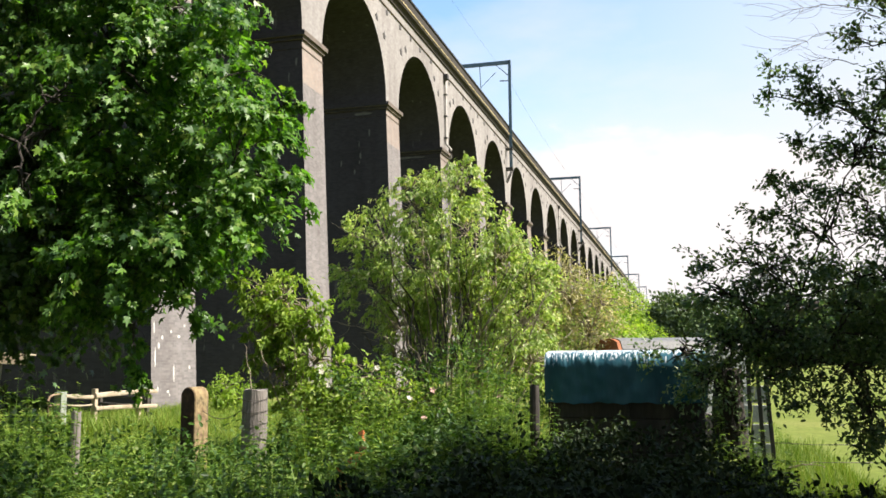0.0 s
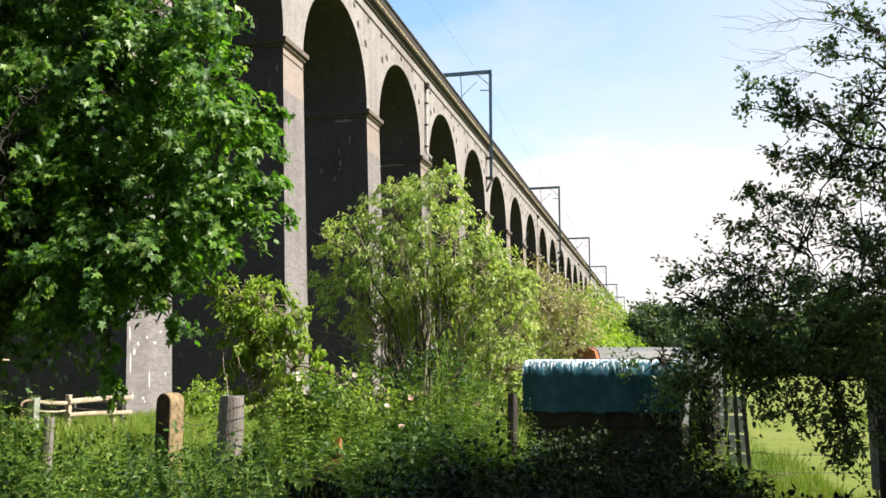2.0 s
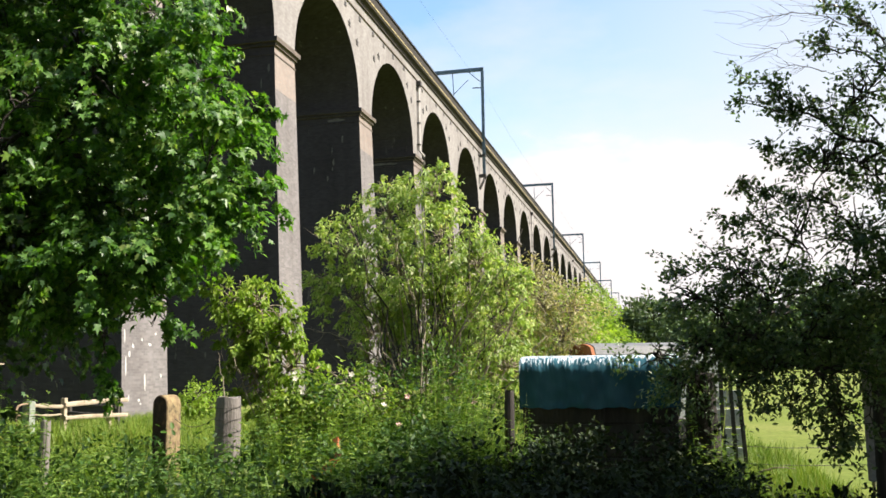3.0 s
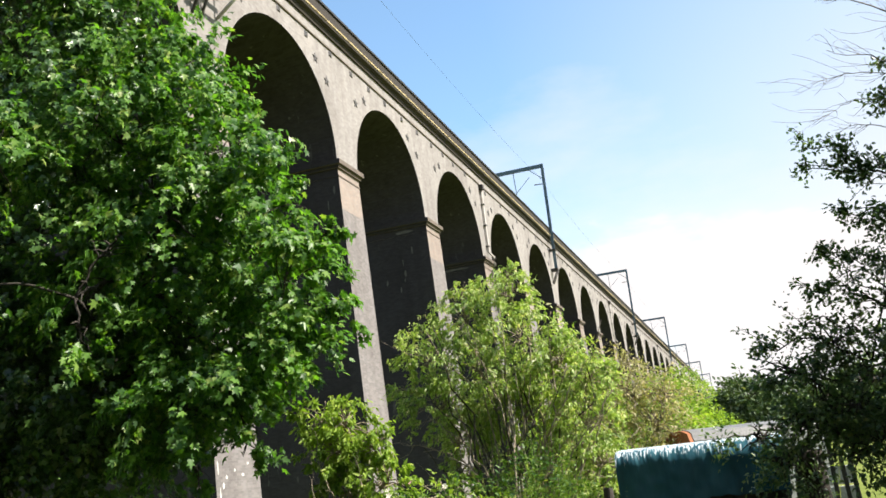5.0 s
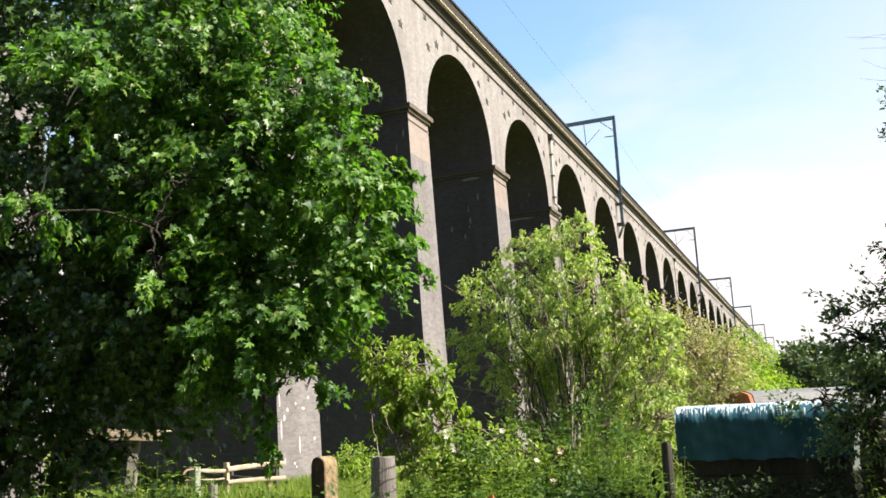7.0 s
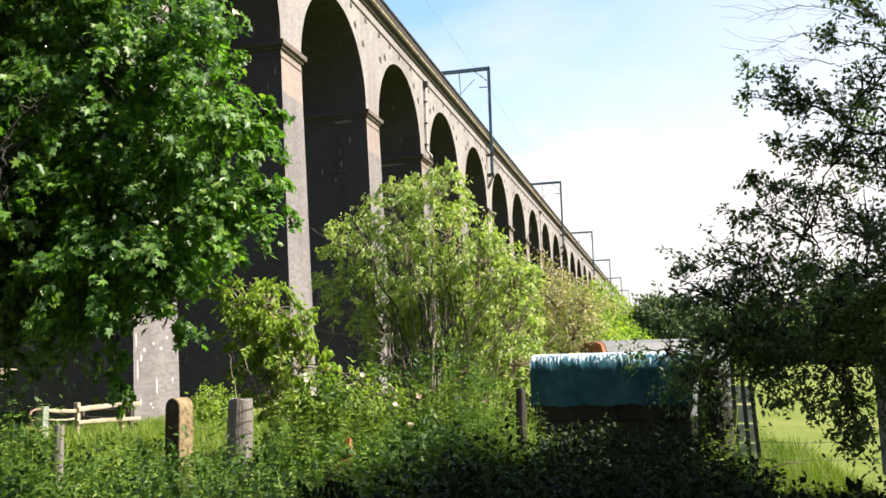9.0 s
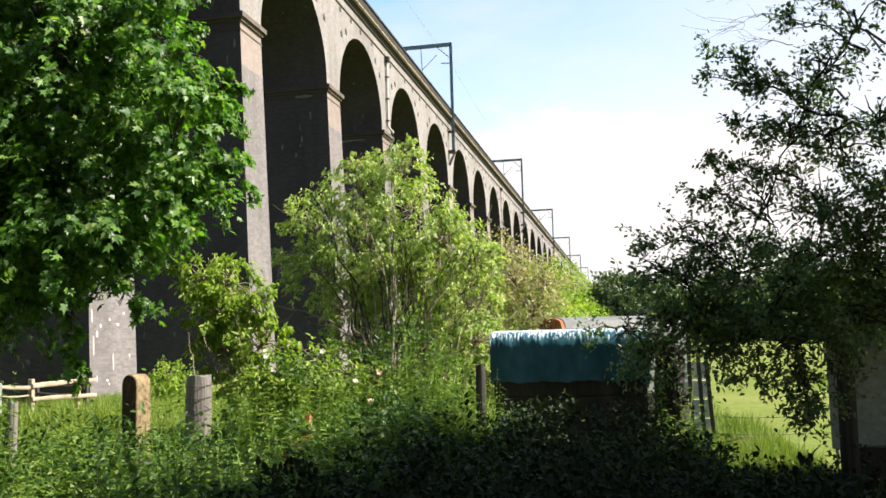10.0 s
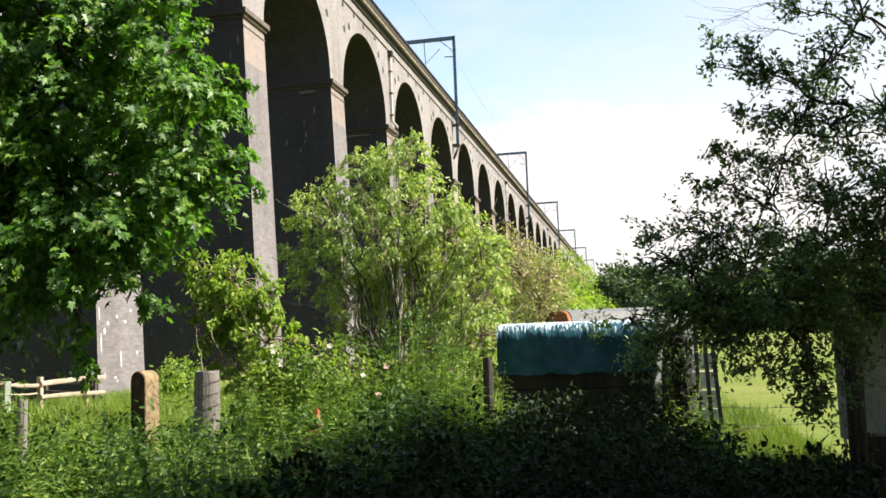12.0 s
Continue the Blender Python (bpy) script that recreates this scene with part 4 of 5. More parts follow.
for i in range(46):
    rng = np.random.default_rng(300 + i)
    a = Vector((-3.5 + rng.normal(0, 0.34), 13.4 + rng.normal(0, 0.15), 0))
    e = Vector((a.x + (a.x + 3.5) * 1.8 + rng.normal(0, 0.25), 13.45 + rng.normal(0, 0.2), rng.uniform(1.8, 3.9)))
    part("stem", tubes_mesh("stem", [(limb_path(rng, a, e, 0.1, 8), list(np.linspace(0.022, 0.006, 9)))], M_BARK if i % 3 == 0 else M_TWIG, 6), None, elder)
tree("ash_sapling", "slender young ash with bright leaves beside the post", "sapling", 41, (-3.75, 8.7, 0), (-3.8, 8.8, 0.8),
     [(-4.2, 8.7, 1.95, 0.25, 0.3, 0.3), (-4.0, 8.7, 2.2, 0.22, 0.3, 0.25), (-3.95, 8.8, 1.7, 0.2, 0.3, 0.3), (-4.35, 8.8, 2.3, 0.25, 0.35, 0.2),
      (-3.85, 8.7, 1.25, 0.22, 0.3, 0.3), (-4.1, 8.7, 1.5, 0.2, 0.3, 0.3), (-3.7, 8.7, 2.0, 0.12, 0.15, 0.05), (-3.75, 8.7, 0.95, 0.25, 0.3, 0.2), (-3.5, 8.7, 1.2, 0.26, 0.3, 0.26), (-3.62, 8.7, 1.6, 0.24, 0.25, 0.24), (-3.3, 8.7, 0.95, 0.3, 0.3, 0.2), (-3.75, 8.7, 1.95, 0.2, 0.25, 0.2)],
     0.03, 320, 30, 0.24, 0.068, LEAF_POINT, M_LEAF_Y, M_TWIG, twigs=20, droop=0.3, hang=150, face=0.25)
# Unseen canopy above and behind the camera, added to darken the bank.
tree("shade_tree", "unseen spreading tree added to shade the bank", "tree", 26, (2.6, -3.2, 0), (2.4, -2.8, 3.0),
     [(0.2, -1.0, 5.6, 1.5, 1.4, 0.8), (2.2, 0.3, 5.6, 1.4, 1.3, 0.8), (-2.2, -0.6, 5.8, 1.4, 1.4, 0.8), (3.8, 1.4, 5.4, 1.3, 1.2, 0.8), (0.6, 0.9, 6.2, 1.3, 1.0, 0.7),
      (4.6, -1.4, 6.0, 1.6, 1.6, 1.0), (1.6, -3.2, 6.6, 1.8, 1.6, 1.0), (-1.4, -3.0, 6.2, 1.7, 1.6, 1.0),
      (0.5, 3.4, 7.3, 1.3, 1.1, 0.5), (-1.3, 4.0, 7.7, 1.3, 1.1, 0.5), (1.6, 5.0, 7.7, 1.1, 1.0, 0.5), (-2.8, 2.8, 7.4, 1.3, 1.1, 0.5), (0.0, 1.6, 6.6, 1.4, 1.1, 0.6)],
     0.28, 115, 9, 0.5, 0.16, LEAF_OVAL, M_LEAF_R, M_BARK, twigs=6, shell=0.2)
# Unseen trees behind the camera, added to dim the light from there.
for i, (x, y) in enumerate(((-4.5, -6.5), (-10.5, -3.5), (6.5, -6.0))):
    tree("sky_blocking_tree", "unseen leafy tree added to hold back sky light", "tree", 27 + i, (x, y, 0), (x + 0.2, y + 0.2, 2.6),
         [(x + 1.6 * math.cos(a), y + 1.6 * math.sin(a), z, 1.7, 1.7, 1.3) for z, o in ((3.2, 0.0), (5.4, 0.8), (7.4, 1.6)) for a in (o, o + 2.1, o + 4.2)],
         0.25, 26, 9, 0.6, 0.22, LEAF_OVAL, M_LEAF_R, M_BARK, twigs=5, shell=0.2, group="trees along the path")
tree("dry_shrub", "dull olive shrub full of dry twigs", "shrub", 51, (-2.3, 17.2, 0), (-2.3, 17.2, 0.5),
     [(-2.9, 17, 3.2, 0.6, 0.7, 0.5), (-2.2, 17, 2.7, 0.8, 0.8, 0.6), (-3.0, 17, 2.2, 0.8, 0.8, 0.7), (-1.7, 17, 2.1, 0.6, 0.7, 0.5), (-2.0, 16.8, 1.4, 0.9, 0.8, 0.6), (-2.3, 17, 3.1, 0.5, 0.6, 0.4), (-1.5, 17, 2.6, 0.5, 0.6, 0.4)],
     0.05, 90, 9, 0.35, 0.075, LEAF_POINT, M_LEAF_D, M_TWIG, twigs=50, shell=0.1)
for i, (x, y, h, r) in enumerate(((-2.6, 22.5, 3.7, 1.2), (-1.7, 22.0, 2.6, 1.0), (-2.6, 28.0, 3.4, 1.6), (-4.8, 26.0, 3.4, 1.6), (-12.8, 23.7, 1.15, 0.7), (-3.3, 41.0, 5.6, 2.0), (-6.4, 45.0, 4.2, 2.4))):
    tree("bush", "bright green bush in front of the viaduct", "bush", 60 + i, (x, y, 0), (x, y, 0.4),
         [(x, y, h * 0.66, r * 0.8, r, h * 0.25), (x - r * 0.5, y + 0.2, h * 0.4, r * 0.75, r, h * 0.26), (x + r * 0.55, y, h * 0.36, r * 0.7, r, h * 0.24)],
         0.05, 75, 9, 0.4, 0.12, LEAF_OVAL, M_LEAF_Y, M_TWIG, twigs=9, shell=0.3, group="bushes below the viaduct")
for i, (x, y, h, r) in enumerate(((-2.0, 150, 12.0, 5), (5, 165, 12, 6), (16, 170, 13, 7), (28, 165, 14, 8), (42, 175, 15, 9), (58, 170, 14, 9), (-8, 300, 20, 8), (74, 180, 16, 10))):
    tree("far_tree", "round dark green tree at the end of the field", "tree", 80 + i, (x, y, 0), (x, y, h * 0.3),
         [(x, y, h * 0.68, r * 0.8, r, h * 0.26), (x - r * 0.6, y - 1, h * 0.42, r * 0.7, r, h * 0.3), (x + r * 0.6, y, h * 0.45, r * 0.7, r, h * 0.3), (x, y - 1, h * 0.22, r, r, h * 0.2)],
         0.4, 5.0, 8, 1.6, 0.75, LEAF_OVAL, M_LEAF_F, M_BARK, twigs=5, group="trees at the far end of the field")


# bare twigs above the hawthorn
def bare_branch(name, label, seed, start, end, r, n, spread, rise=0.1):
    rng = np.random.default_rng(seed)
    ob = thing(name, label, "branch", at=start)
    a, e = Vector(start), Vector(end)
    side = (e - a).length
    main = [a.lerp(e, i / 12) + Vector((0, 0, rise * side * math.sin(math.pi * i / 12))) + Vector(rng.normal(0, 0.012 * side, 3)) for i in range(13)]
    part("stem", tubes_mesh("stem", [(main, list(np.linspace(r, r * 0.2, 13)))], M_TWIG, 6), None, ob)
    for i in range(n):
        a = main[int(rng.integers(2, 12))]
        d = (Vector(end) - Vector(start)).normalized() * rng.uniform(0.6, 1.0) + Vector(rng.normal(0, 1, 3)) * 0.34
        reach = d * spread * rng.uniform(0.3, 1.0)
        bow = Vector(rng.normal(0, 0.12, 3)) * reach.length
        path = [a + reach * q + bow * math.sin(math.pi * q) for q in np.linspace(0, 1, 7)]
        part("twig", tubes_mesh("twig", [(path, list(np.linspace(max(r * 0.26, 0.0018), 0.001, 7)))], M_TWIG, 4), None, ob)


for i, (a, e, n, w) in enumerate((((2.2, 8.1, 3.9), (1.1, 8.0, 4.75), 24, 0.55), ((1.7, 8.1, 4.4), (0.78, 8.0, 4.42), 20, 0.45), ((1.65, 8.1, 4.2), (0.9, 8.0, 4.14), 18, 0.42), ((2.0, 8.1, 4.6), (0.95, 7.95, 5.3), 22, 0.6), ((1.5, 8.1, 4.0), (0.98, 8.0, 3.98), 12, 0.3))):
    bare_branch("bare_branch", "leafless grey branch rising from the hawthorn", 30 + i, a, e, 0.009 if i in (0, 3) else 0.0045, n, w, 0.16)
for i, (a, e) in enumerate((((-3.85, 8.5, 0.7), (-4.3, 8.35, 2.0)), ((-3.8, 8.5, 0.8), (-3.75, 8.3, 1.9)))):
    bare_branch("dead_sapling", "pale dry stem among the young leaves", 50 + i, a, e, 0.009, 12, 0.4)
bare_branch("dry_plant", "pale leafless stem behind the round post", 4, (-3.75, 7.6, 0.7), (-3.96, 7.65, 1.72), 0.009, 3, 0.16)
for i, (a, e, n) in enumerate((((-4.4, 13.4, 2.4), (-5.25, 13.3, 2.75), 9), ((-4.0, 13.2, 1.5), (-5.1, 13.1, 2.1), 12), ((-3.9, 13.2, 2.8), (-5.0, 13.1, 3.5), 12), ((-2.9, 13.2, 2.0), (-2.0, 13.1, 3.1), 14), ((-2.8, 13.2, 1.4), (-1.9, 13.1, 2.3), 14), ((-3.5, 13.1, 2.2), (-3.9, 12.9, 3.7), 14), ((-3.8, 13.2, 1.0), (-5.0, 13.0, 1.5), 14), ((-3.7, 13.2, 1.2), (-4.7, 13.0, 2.5), 14), ((-3.3, 13.1, 0.9), (-2.5, 12.9, 2.0), 12))):
    bare_branch("dead_branch", "pale dry branch poking out of the shrub", 5 + i, a, e, 0.014, n, 0.55)


# ---- weeds and grass ----
def step(a, b, v):
    s = max(0.0, min(1.0, (v - a) / (b - a)))
    return s * s * (3 - 2 * s)


def weed_top(x, y):
    """Height of the weeds over the ground."""
    h = 0.8 - 0.2 * step(-1.9, -1.1, x) - (0.2 + 0.2 * step(5.5, 7.5, y)) * step(0.2, 0.8, x) - 0.06 * step(5.5, 7.0, y) * step(-2.9, -3.5, x) - 0.35 * step(7.0, 8.4, y) * step(-3.2, -3.9, x)
    h += 0.16 * step(7.8, 8.6, y) * step(-1.9, -1.4, x) * step(0.6, 0.2, x)
    h += 0.5 * math.exp(-((x + 2.75) ** 2 / 0.9 + (y - 8.7) ** 2 / 0.9)) + 0.25 * math.exp(-((x + 1.9) ** 2 / 0.5 + (y - 9.2) ** 2 / 0.8))
    h += (0.3 * noise.noise(Vector((x * 1.3, y * 1.3, 3))) + 0.42 * noise.noise(Vector((x * 2.6, y * 2.6, 7)))) * (1.0 if x < 0 else 0.6)
    h -= 0.3 * math.exp(-((x + 3.25) ** 2 / 0.12 + (y - 6.5) ** 2 / 0.5)) + 0.12 * math.exp(-((x + 4.0) ** 2 / 0.25 + (y - 6.8) ** 2 / 0.4))
    return max(h, 0.15)


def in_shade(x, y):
    """The part of the bank where tree shade is put into the leaf colour."""
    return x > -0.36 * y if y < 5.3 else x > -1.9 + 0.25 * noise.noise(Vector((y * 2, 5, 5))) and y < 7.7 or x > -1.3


def in_the_way(x, y):
    return x * x + y * y < 11.0 or (-1.55 < x < 0.3 and 9.25 < y < 11.4) or (1.72 < x < 5 and y > 8.45)


def build_weeds(name, label, seed, n, x0, x1, y0, y1, per, reach, size, outline, mat, low=0.75, keep=None):
    rng = np.random.default_rng(seed)
    tips, dirs = [], []
    while len(tips) < n:
        x, y = rng.uniform(x0, x1), rng.uniform(y0, y1)
        if in_the_way(x, y) or (keep and not keep(x, y)):
            continue
        z = weed_top(x, y) * (1.08 - low * rng.random() ** 1.3)
        r = rng.uniform(0.07, 0.17)
        for i in range(int(rng.integers(5, 16))):
            u = unit(rng.normal(0, 1, (1, 3)))[0] * np.array([1, 1, 0.6])
            tips.append((x + u[0] * r, y + u[1] * r, z + u[2] * r))
            dirs.append((u[0] + rng.normal(0, 0.3), u[1] + rng.normal(0, 0.3), 0.5 + u[2] * 0.5))
    me = leaves_mesh(name, *spray_leaves(rng, np.array(tips), np.array(dirs), per, reach, size, 0.3), outline, mat)
    tagged(part(name, me, None), label, "weeds", kind="stuff")


build_weeds("brambles", "tangled green brambles covering the bank", 5, 8200, -8.5, -0.9, 2.4, 9.8, 8, 0.2, 0.05, LEAF_OVAL, M_LEAF_B, keep=lambda x, y: not in_shade(x - 0.15, y))
# Dark-coloured leaves fill the outline of the cast shadow.
build_weeds("shade_weeds", "weeds on the shaded bank, leaves coloured dark for the shade", 15, 8500, -1.9, 5.0, 2.4, 9.3, 8, 0.2, 0.055, LEAF_OVAL, M_SHADE_WEED, keep=in_shade)


def build_stalks(name, label, seed, n, x0, x1, y0, y1, scale, pairs, leaf, outline, mat, keep=None):
    """Upright weeds: each a thin stem with pairs of leaves that grow smaller towards the top."""
    rng = np.random.default_rng(seed)
    base = []
    while len(base) < n:
        x, y = rng.uniform(x0, x1), rng.uniform(y0, y1)
        if in_the_way(x, y) or (keep and not keep(x, y)):
            continue
        tuft = rng.uniform(0.62, 1.22)
        for i in range(int(rng.integers(3, 14))):
            base.append((x + rng.normal(0, 0.08), y + rng.normal(0, 0.08), weed_top(x, y) * scale * tuft * rng.uniform(0.85, 1.08)))
    base = np.array(base[:n])
    lean = rng.normal(0, 0.13, (n, 1, 2))
    u = np.linspace(0.3, 1.0, pairs)[None, :, None]
    h = base[:, None, 2:3]
    pos = np.concatenate([base[:, None, :2] + lean * u * u * h, h * u], 2)
    turn = rng.uniform(0, 6.28, (n, 1)) + np.arange(pairs)[None, :] * 1.57 + rng.normal(0, 0.3, (n, pairs))
    out_pos, out_axis, out_nor, out_size = [], [], [], []
    for s in (0, math.pi):
        a = turn + s
        axis = np.stack([np.cos(a), np.sin(a), 0.25 - 0.6 * rng.random((n, pairs))], 2)
        nor = rng.normal(0, 0.25, (n, pairs, 3)) + np.array([0, 0, 1.0])
        out_pos.append(pos.reshape(-1, 3))
        out_axis.append(axis.reshape(-1, 3))
        out_nor.append(nor.reshape(-1, 3))
        out_size.append((leaf * (1.15 - 0.75 * u[:, :, 0] ** 2) * (0.8 + 0.4 * rng.random((n, pairs)))).reshape(-1))
    me = leaves_mesh(name, np.concatenate(out_pos), np.concatenate(out_axis), np.concatenate(out_nor), np.concatenate(out_size), outline, mat)
    tagged(part(name, me, None), label, "weeds", kind="stuff")
    top = np.concatenate([base[:, :2], np.zeros((n, 1))], 1)
    axis = np.concatenate([lean[:, 0, :], np.ones((n, 1))], 1)
    me = leaves_mesh(name + "_stems", top, axis, rng.normal(0, 1, (n, 3)) * np.array([1, 1, 0.1]), base[:, 2] * 1.04, STALK, M_NETTLE)
    tagged(part(name + "_stems", me, None), "thin green stems of the weeds", "weeds", kind="stuff")


build_stalks("nettles", "dense nettles standing among the brambles", 8, 7600, -7.5, -1.0, 3.9, 9.4, 1.08, 11, 0.078, LEAF_POINT, M_NETTLE,
             lambda x, y: not in_shade(x, y) and noise.noise(Vector((x * 0.9, y * 0.9, 11))) > -0.08)
build_stalks("tall_weeds", "tall leafy weeds on the bank", 18, 1300, -7.5, -0.6, 4.6, 9.4, 1.05, 10, 0.066, LEAF_POINT, M_LEAF_B,
             lambda x, y: not in_shade(x, y) and noise.noise(Vector((x * 1.2, y * 1.2, 21))) > 0.02)


build_stalks("verge_weeds", "leafy weeds catching the sun beside the trunk", 28, 300, 0.3, 0.85, 8.55, 9.9, 1.75, 9, 0.08, LEAF_POINT, M_NETTLE)
build_stalks("verge_herbs", "low green herbs along the edge of the field", 38, 420, 0.7, 1.9, 8.6, 9.6, 1.0, 8, 0.06, LEAF_POINT, M_NETTLE)


# Low bush whose leaf colour holds the foreground's deep shade.
tree("shade_bush", "low bush on the near bank, leaves coloured near black for shade", "bush", 91, (0.1, 3.7, 0), (0.1, 3.7, 0.35),
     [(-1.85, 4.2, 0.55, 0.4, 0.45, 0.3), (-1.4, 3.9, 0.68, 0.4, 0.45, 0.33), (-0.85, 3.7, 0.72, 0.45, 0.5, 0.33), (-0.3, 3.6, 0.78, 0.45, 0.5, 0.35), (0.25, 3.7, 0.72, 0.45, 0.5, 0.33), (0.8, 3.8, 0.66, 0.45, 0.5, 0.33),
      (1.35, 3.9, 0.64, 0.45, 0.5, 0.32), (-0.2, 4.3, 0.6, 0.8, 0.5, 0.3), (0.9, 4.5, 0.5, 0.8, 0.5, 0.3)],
     0.02, 420, 9, 0.14, 0.045, LEAF_OVAL, M_LEAF_SHADE, M_BARK, twigs=3, shell=0.1)


def build_grass(name, label, seed, n, x0, x1, y0, y1, h, mat, keep=None):
    rng = np.random.default_rng(seed)
    pos = np.stack([rng.uniform(x0, x1, n), rng.uniform(y0, y1, n), np.zeros(n)], 1)
    if keep:
        pos = pos[[keep(p[0], p[1]) for p in pos]]
        n = len(pos)
    axis = np.stack([rng.normal(0, 0.3, n), rng.normal(0, 0.3, n), np.ones(n)], 1)
    nor = rng.normal(0, 1, (n, 3)) * np.array([1, 1, 0.1])
    me = leaves_mesh(name, pos, axis, nor, h * (0.5 + rng.random(n)), BLADE, mat)
    tagged(part(name, me, None), label, "grass", kind="stuff")


def free_of_things(x, y):
    return not in_the_way(x, y)


build_grass("meadow_grass", "long sunlit meadow grass before the viaduct", 6, 70000, -16, -3, 9.5, 26, 0.26, M_GRASS)
build_grass("fence_grass", "tall green grass at the foot of the rail fence", 16, 9000, -15.6, -10.2, 14.6, 17.4, 0.45, M_GRASS, lambda x, y: x * 0.47 + y < 11.9)
build_grass("field_grass", "sunlit grass of the open field", 9, 50000, -3, 8, 11.4, 34, 0.17, M_GRASS, free_of_things)
build_grass("edge_grass", "bright tufts of grass at the edge of the field", 12, 12000, 0.5, 2.6, 9.4, 14.5, 0.3, M_GRASS, free_of_things)
build_grass("verge_grass", "lush sunlit grass at the edge of the field", 19, 11000, 0.35, 2.6, 9.05, 10.6, 0.27, M_GRASS, free_of_things)
build_grass("tall_grass", "tall seeding grass along the bank", 7, 6000, -0.2, 1.75, 8.6, 12.5, 0.3, M_GRASS, free_of_things)
build_grass("bank_grass", "long green grass blades standing among the weeds", 14, 9000, -6.5, -1.9, 4.2, 8.6, 0.66, M_NETTLE,
            lambda x, y: not in_the_way(x, y) and x < -0.42 * y and noise.noise(Vector((x * 1.4, y * 1.4, 31))) > 0.05)


build_grass("reed_grass", "tall pale grass standing in front of the shrub", 17, 1500, -2.9, -1.7, 8.8, 9.5, 0.75, M_LEAF_S)


# ---- dog rose ----
def flower(parent, x, y, z, r, mat, seed):
    rng = random.Random(seed)
    bm = bmesh.new()
    tilt = Matrix.Translation((x, y, z)) @ Euler((rng.uniform(0.5, 1.4), 0, rng.uniform(-0.8, 0.8))).to_matrix().to_4x4()
    for i in range(5):
        a = 2 * math.pi * i / 5
        ring = [(0, 0, 0)] + [(r * c * math.cos(a + s), r * c * math.sin(a + s), r * 0.25 * c) for c, s in ((0.55, -0.5), (1.0, -0.35), (1.08, 0.0), (1.0, 0.35), (0.55, 0.5))]
        bm.faces.new([bm.verts.new(tilt @ Vector(p)) for p in ring])
    part("flower", bm, mat, parent, "open pale rose flower")


M_PETAL_W = weathered("white_petal", [(0.3, (0.42, 0.392, 0.294)), (0.7, (0.504, 0.483, 0.406))], 20, 90, 0.6)
M_PETAL_P = weathered("pink_petal", [(0.3, (0.525, 0.252, 0.238)), (0.7, (0.595, 0.385, 0.35))], 20, 90, 0.6)
rose = tree("dog_rose", "arching dog rose with pale flowers among the brambles", "rose", 71, (-3.0, 8.5, 0), (-3.0, 8.5, 0.5),
            [(-3.05, 8.5, 1.35, 0.3, 0.3, 0.2), (-2.75, 8.6, 1.25, 0.3, 0.3, 0.2), (-3.35, 8.6, 1.25, 0.25, 0.3, 0.25), (-2.4, 8.6, 1.1, 0.3, 0.3, 0.2)],
            0.02, 150, 8, 0.2, 0.06, LEAF_OVAL, M_LEAF_Y, M_TWIG, twigs=8, shell=0.1)
for i, (x, y, z, p) in enumerate(((-2.33, 8.3, 1.27, 1), (-2.3, 7.9, 1.03, 1), (-3.4, 8.15, 1.45, 0), (-3.38, 8.1, 1.5, 0), (-3.14, 8.1, 1.55, 1), (-2.85, 8.2, 1.48, 0), (-3.3, 8.1, 1.32, 0),
                                  (-2.62, 8.25, 1.36, 0), (-2.5, 8.1, 1.2, 0), (-1.75, 8.6, 1.2, 1), (-2.0, 8.5, 1.24, 0))):
    flower(rose, x, y, z, 0.027, M_PETAL_P if p else M_PETAL_W, i)

M_ORANGE = weathered("orange_plastic", [(0.3, (0.36, 0.09, 0.02)), (0.7, (0.46, 0.14, 0.035))], 9, 60, 0.5)


def tape(x, y, z, seed):
    rng = np.random.default_rng(seed)
    n = 9
    v, f = [], []
    for i in range(n):
        u = i / (n - 1)
        c = Vector((x + 0.05 * math.sin(5 * u), y + 0.04 * math.cos(4 * u), z - 0.28 * u))
        w = Vector((0.045 * math.cos(3 * u + seed), 0.03 * math.sin(3 * u), 0.012))
        for s, d in ((-1, 0), (1, 0), (1, 0.003), (-1, 0.003)):
            v.append(c + w * s + Vector((0, -d, 0)))
    for i in range(n - 1):
        for k in range(4):
            f.append((4 * i + k, 4 * i + (k + 1) % 4, 4 * i + 4 + (k + 1) % 4, 4 * i + 4 + k))
    tagged(part("plastic_strip", mesh_from("plastic_strip", v, f, M_ORANGE), None), "torn strip of orange plastic caught in the brambles", "litter", "orange strips")


tape(-2.42, 6.55, 1.02, 1)
tape(-2.28, 5.75, 0.84, 2)

# ---- posts and fence ----
M_WOOD = weathered("grey_wood", [(0.28, (0.091, 0.0805, 0.07)), (0.5, (0.175, 0.158, 0.14)), (0.75, (0.252, 0.224, 0.196))], 6, 70, 0.9, (1, 1, 0.12), 0.8, 0.012)
M_SPLIT = weathered("split_timber", [(0.28, (0.22, 0.165, 0.105)), (0.5, (0.34, 0.275, 0.19)), (0.75, (0.43, 0.37, 0.275))], 4, 50, 0.85, (1, 1, 1), 0.5, 0.01)
M_LICHEN = weathered("lichened_wood", [(0.3, (0.04, 0.026, 0.016)), (0.42, (0.15, 0.1, 0.055)), (0.55, (0.27, 0.205, 0.1)), (0.64, (0.1, 0.075, 0.045)), (0.75, (0.3, 0.25, 0.14))], 10, 60, 0.95, (1, 1, 0.7), 0.7, 0.012)
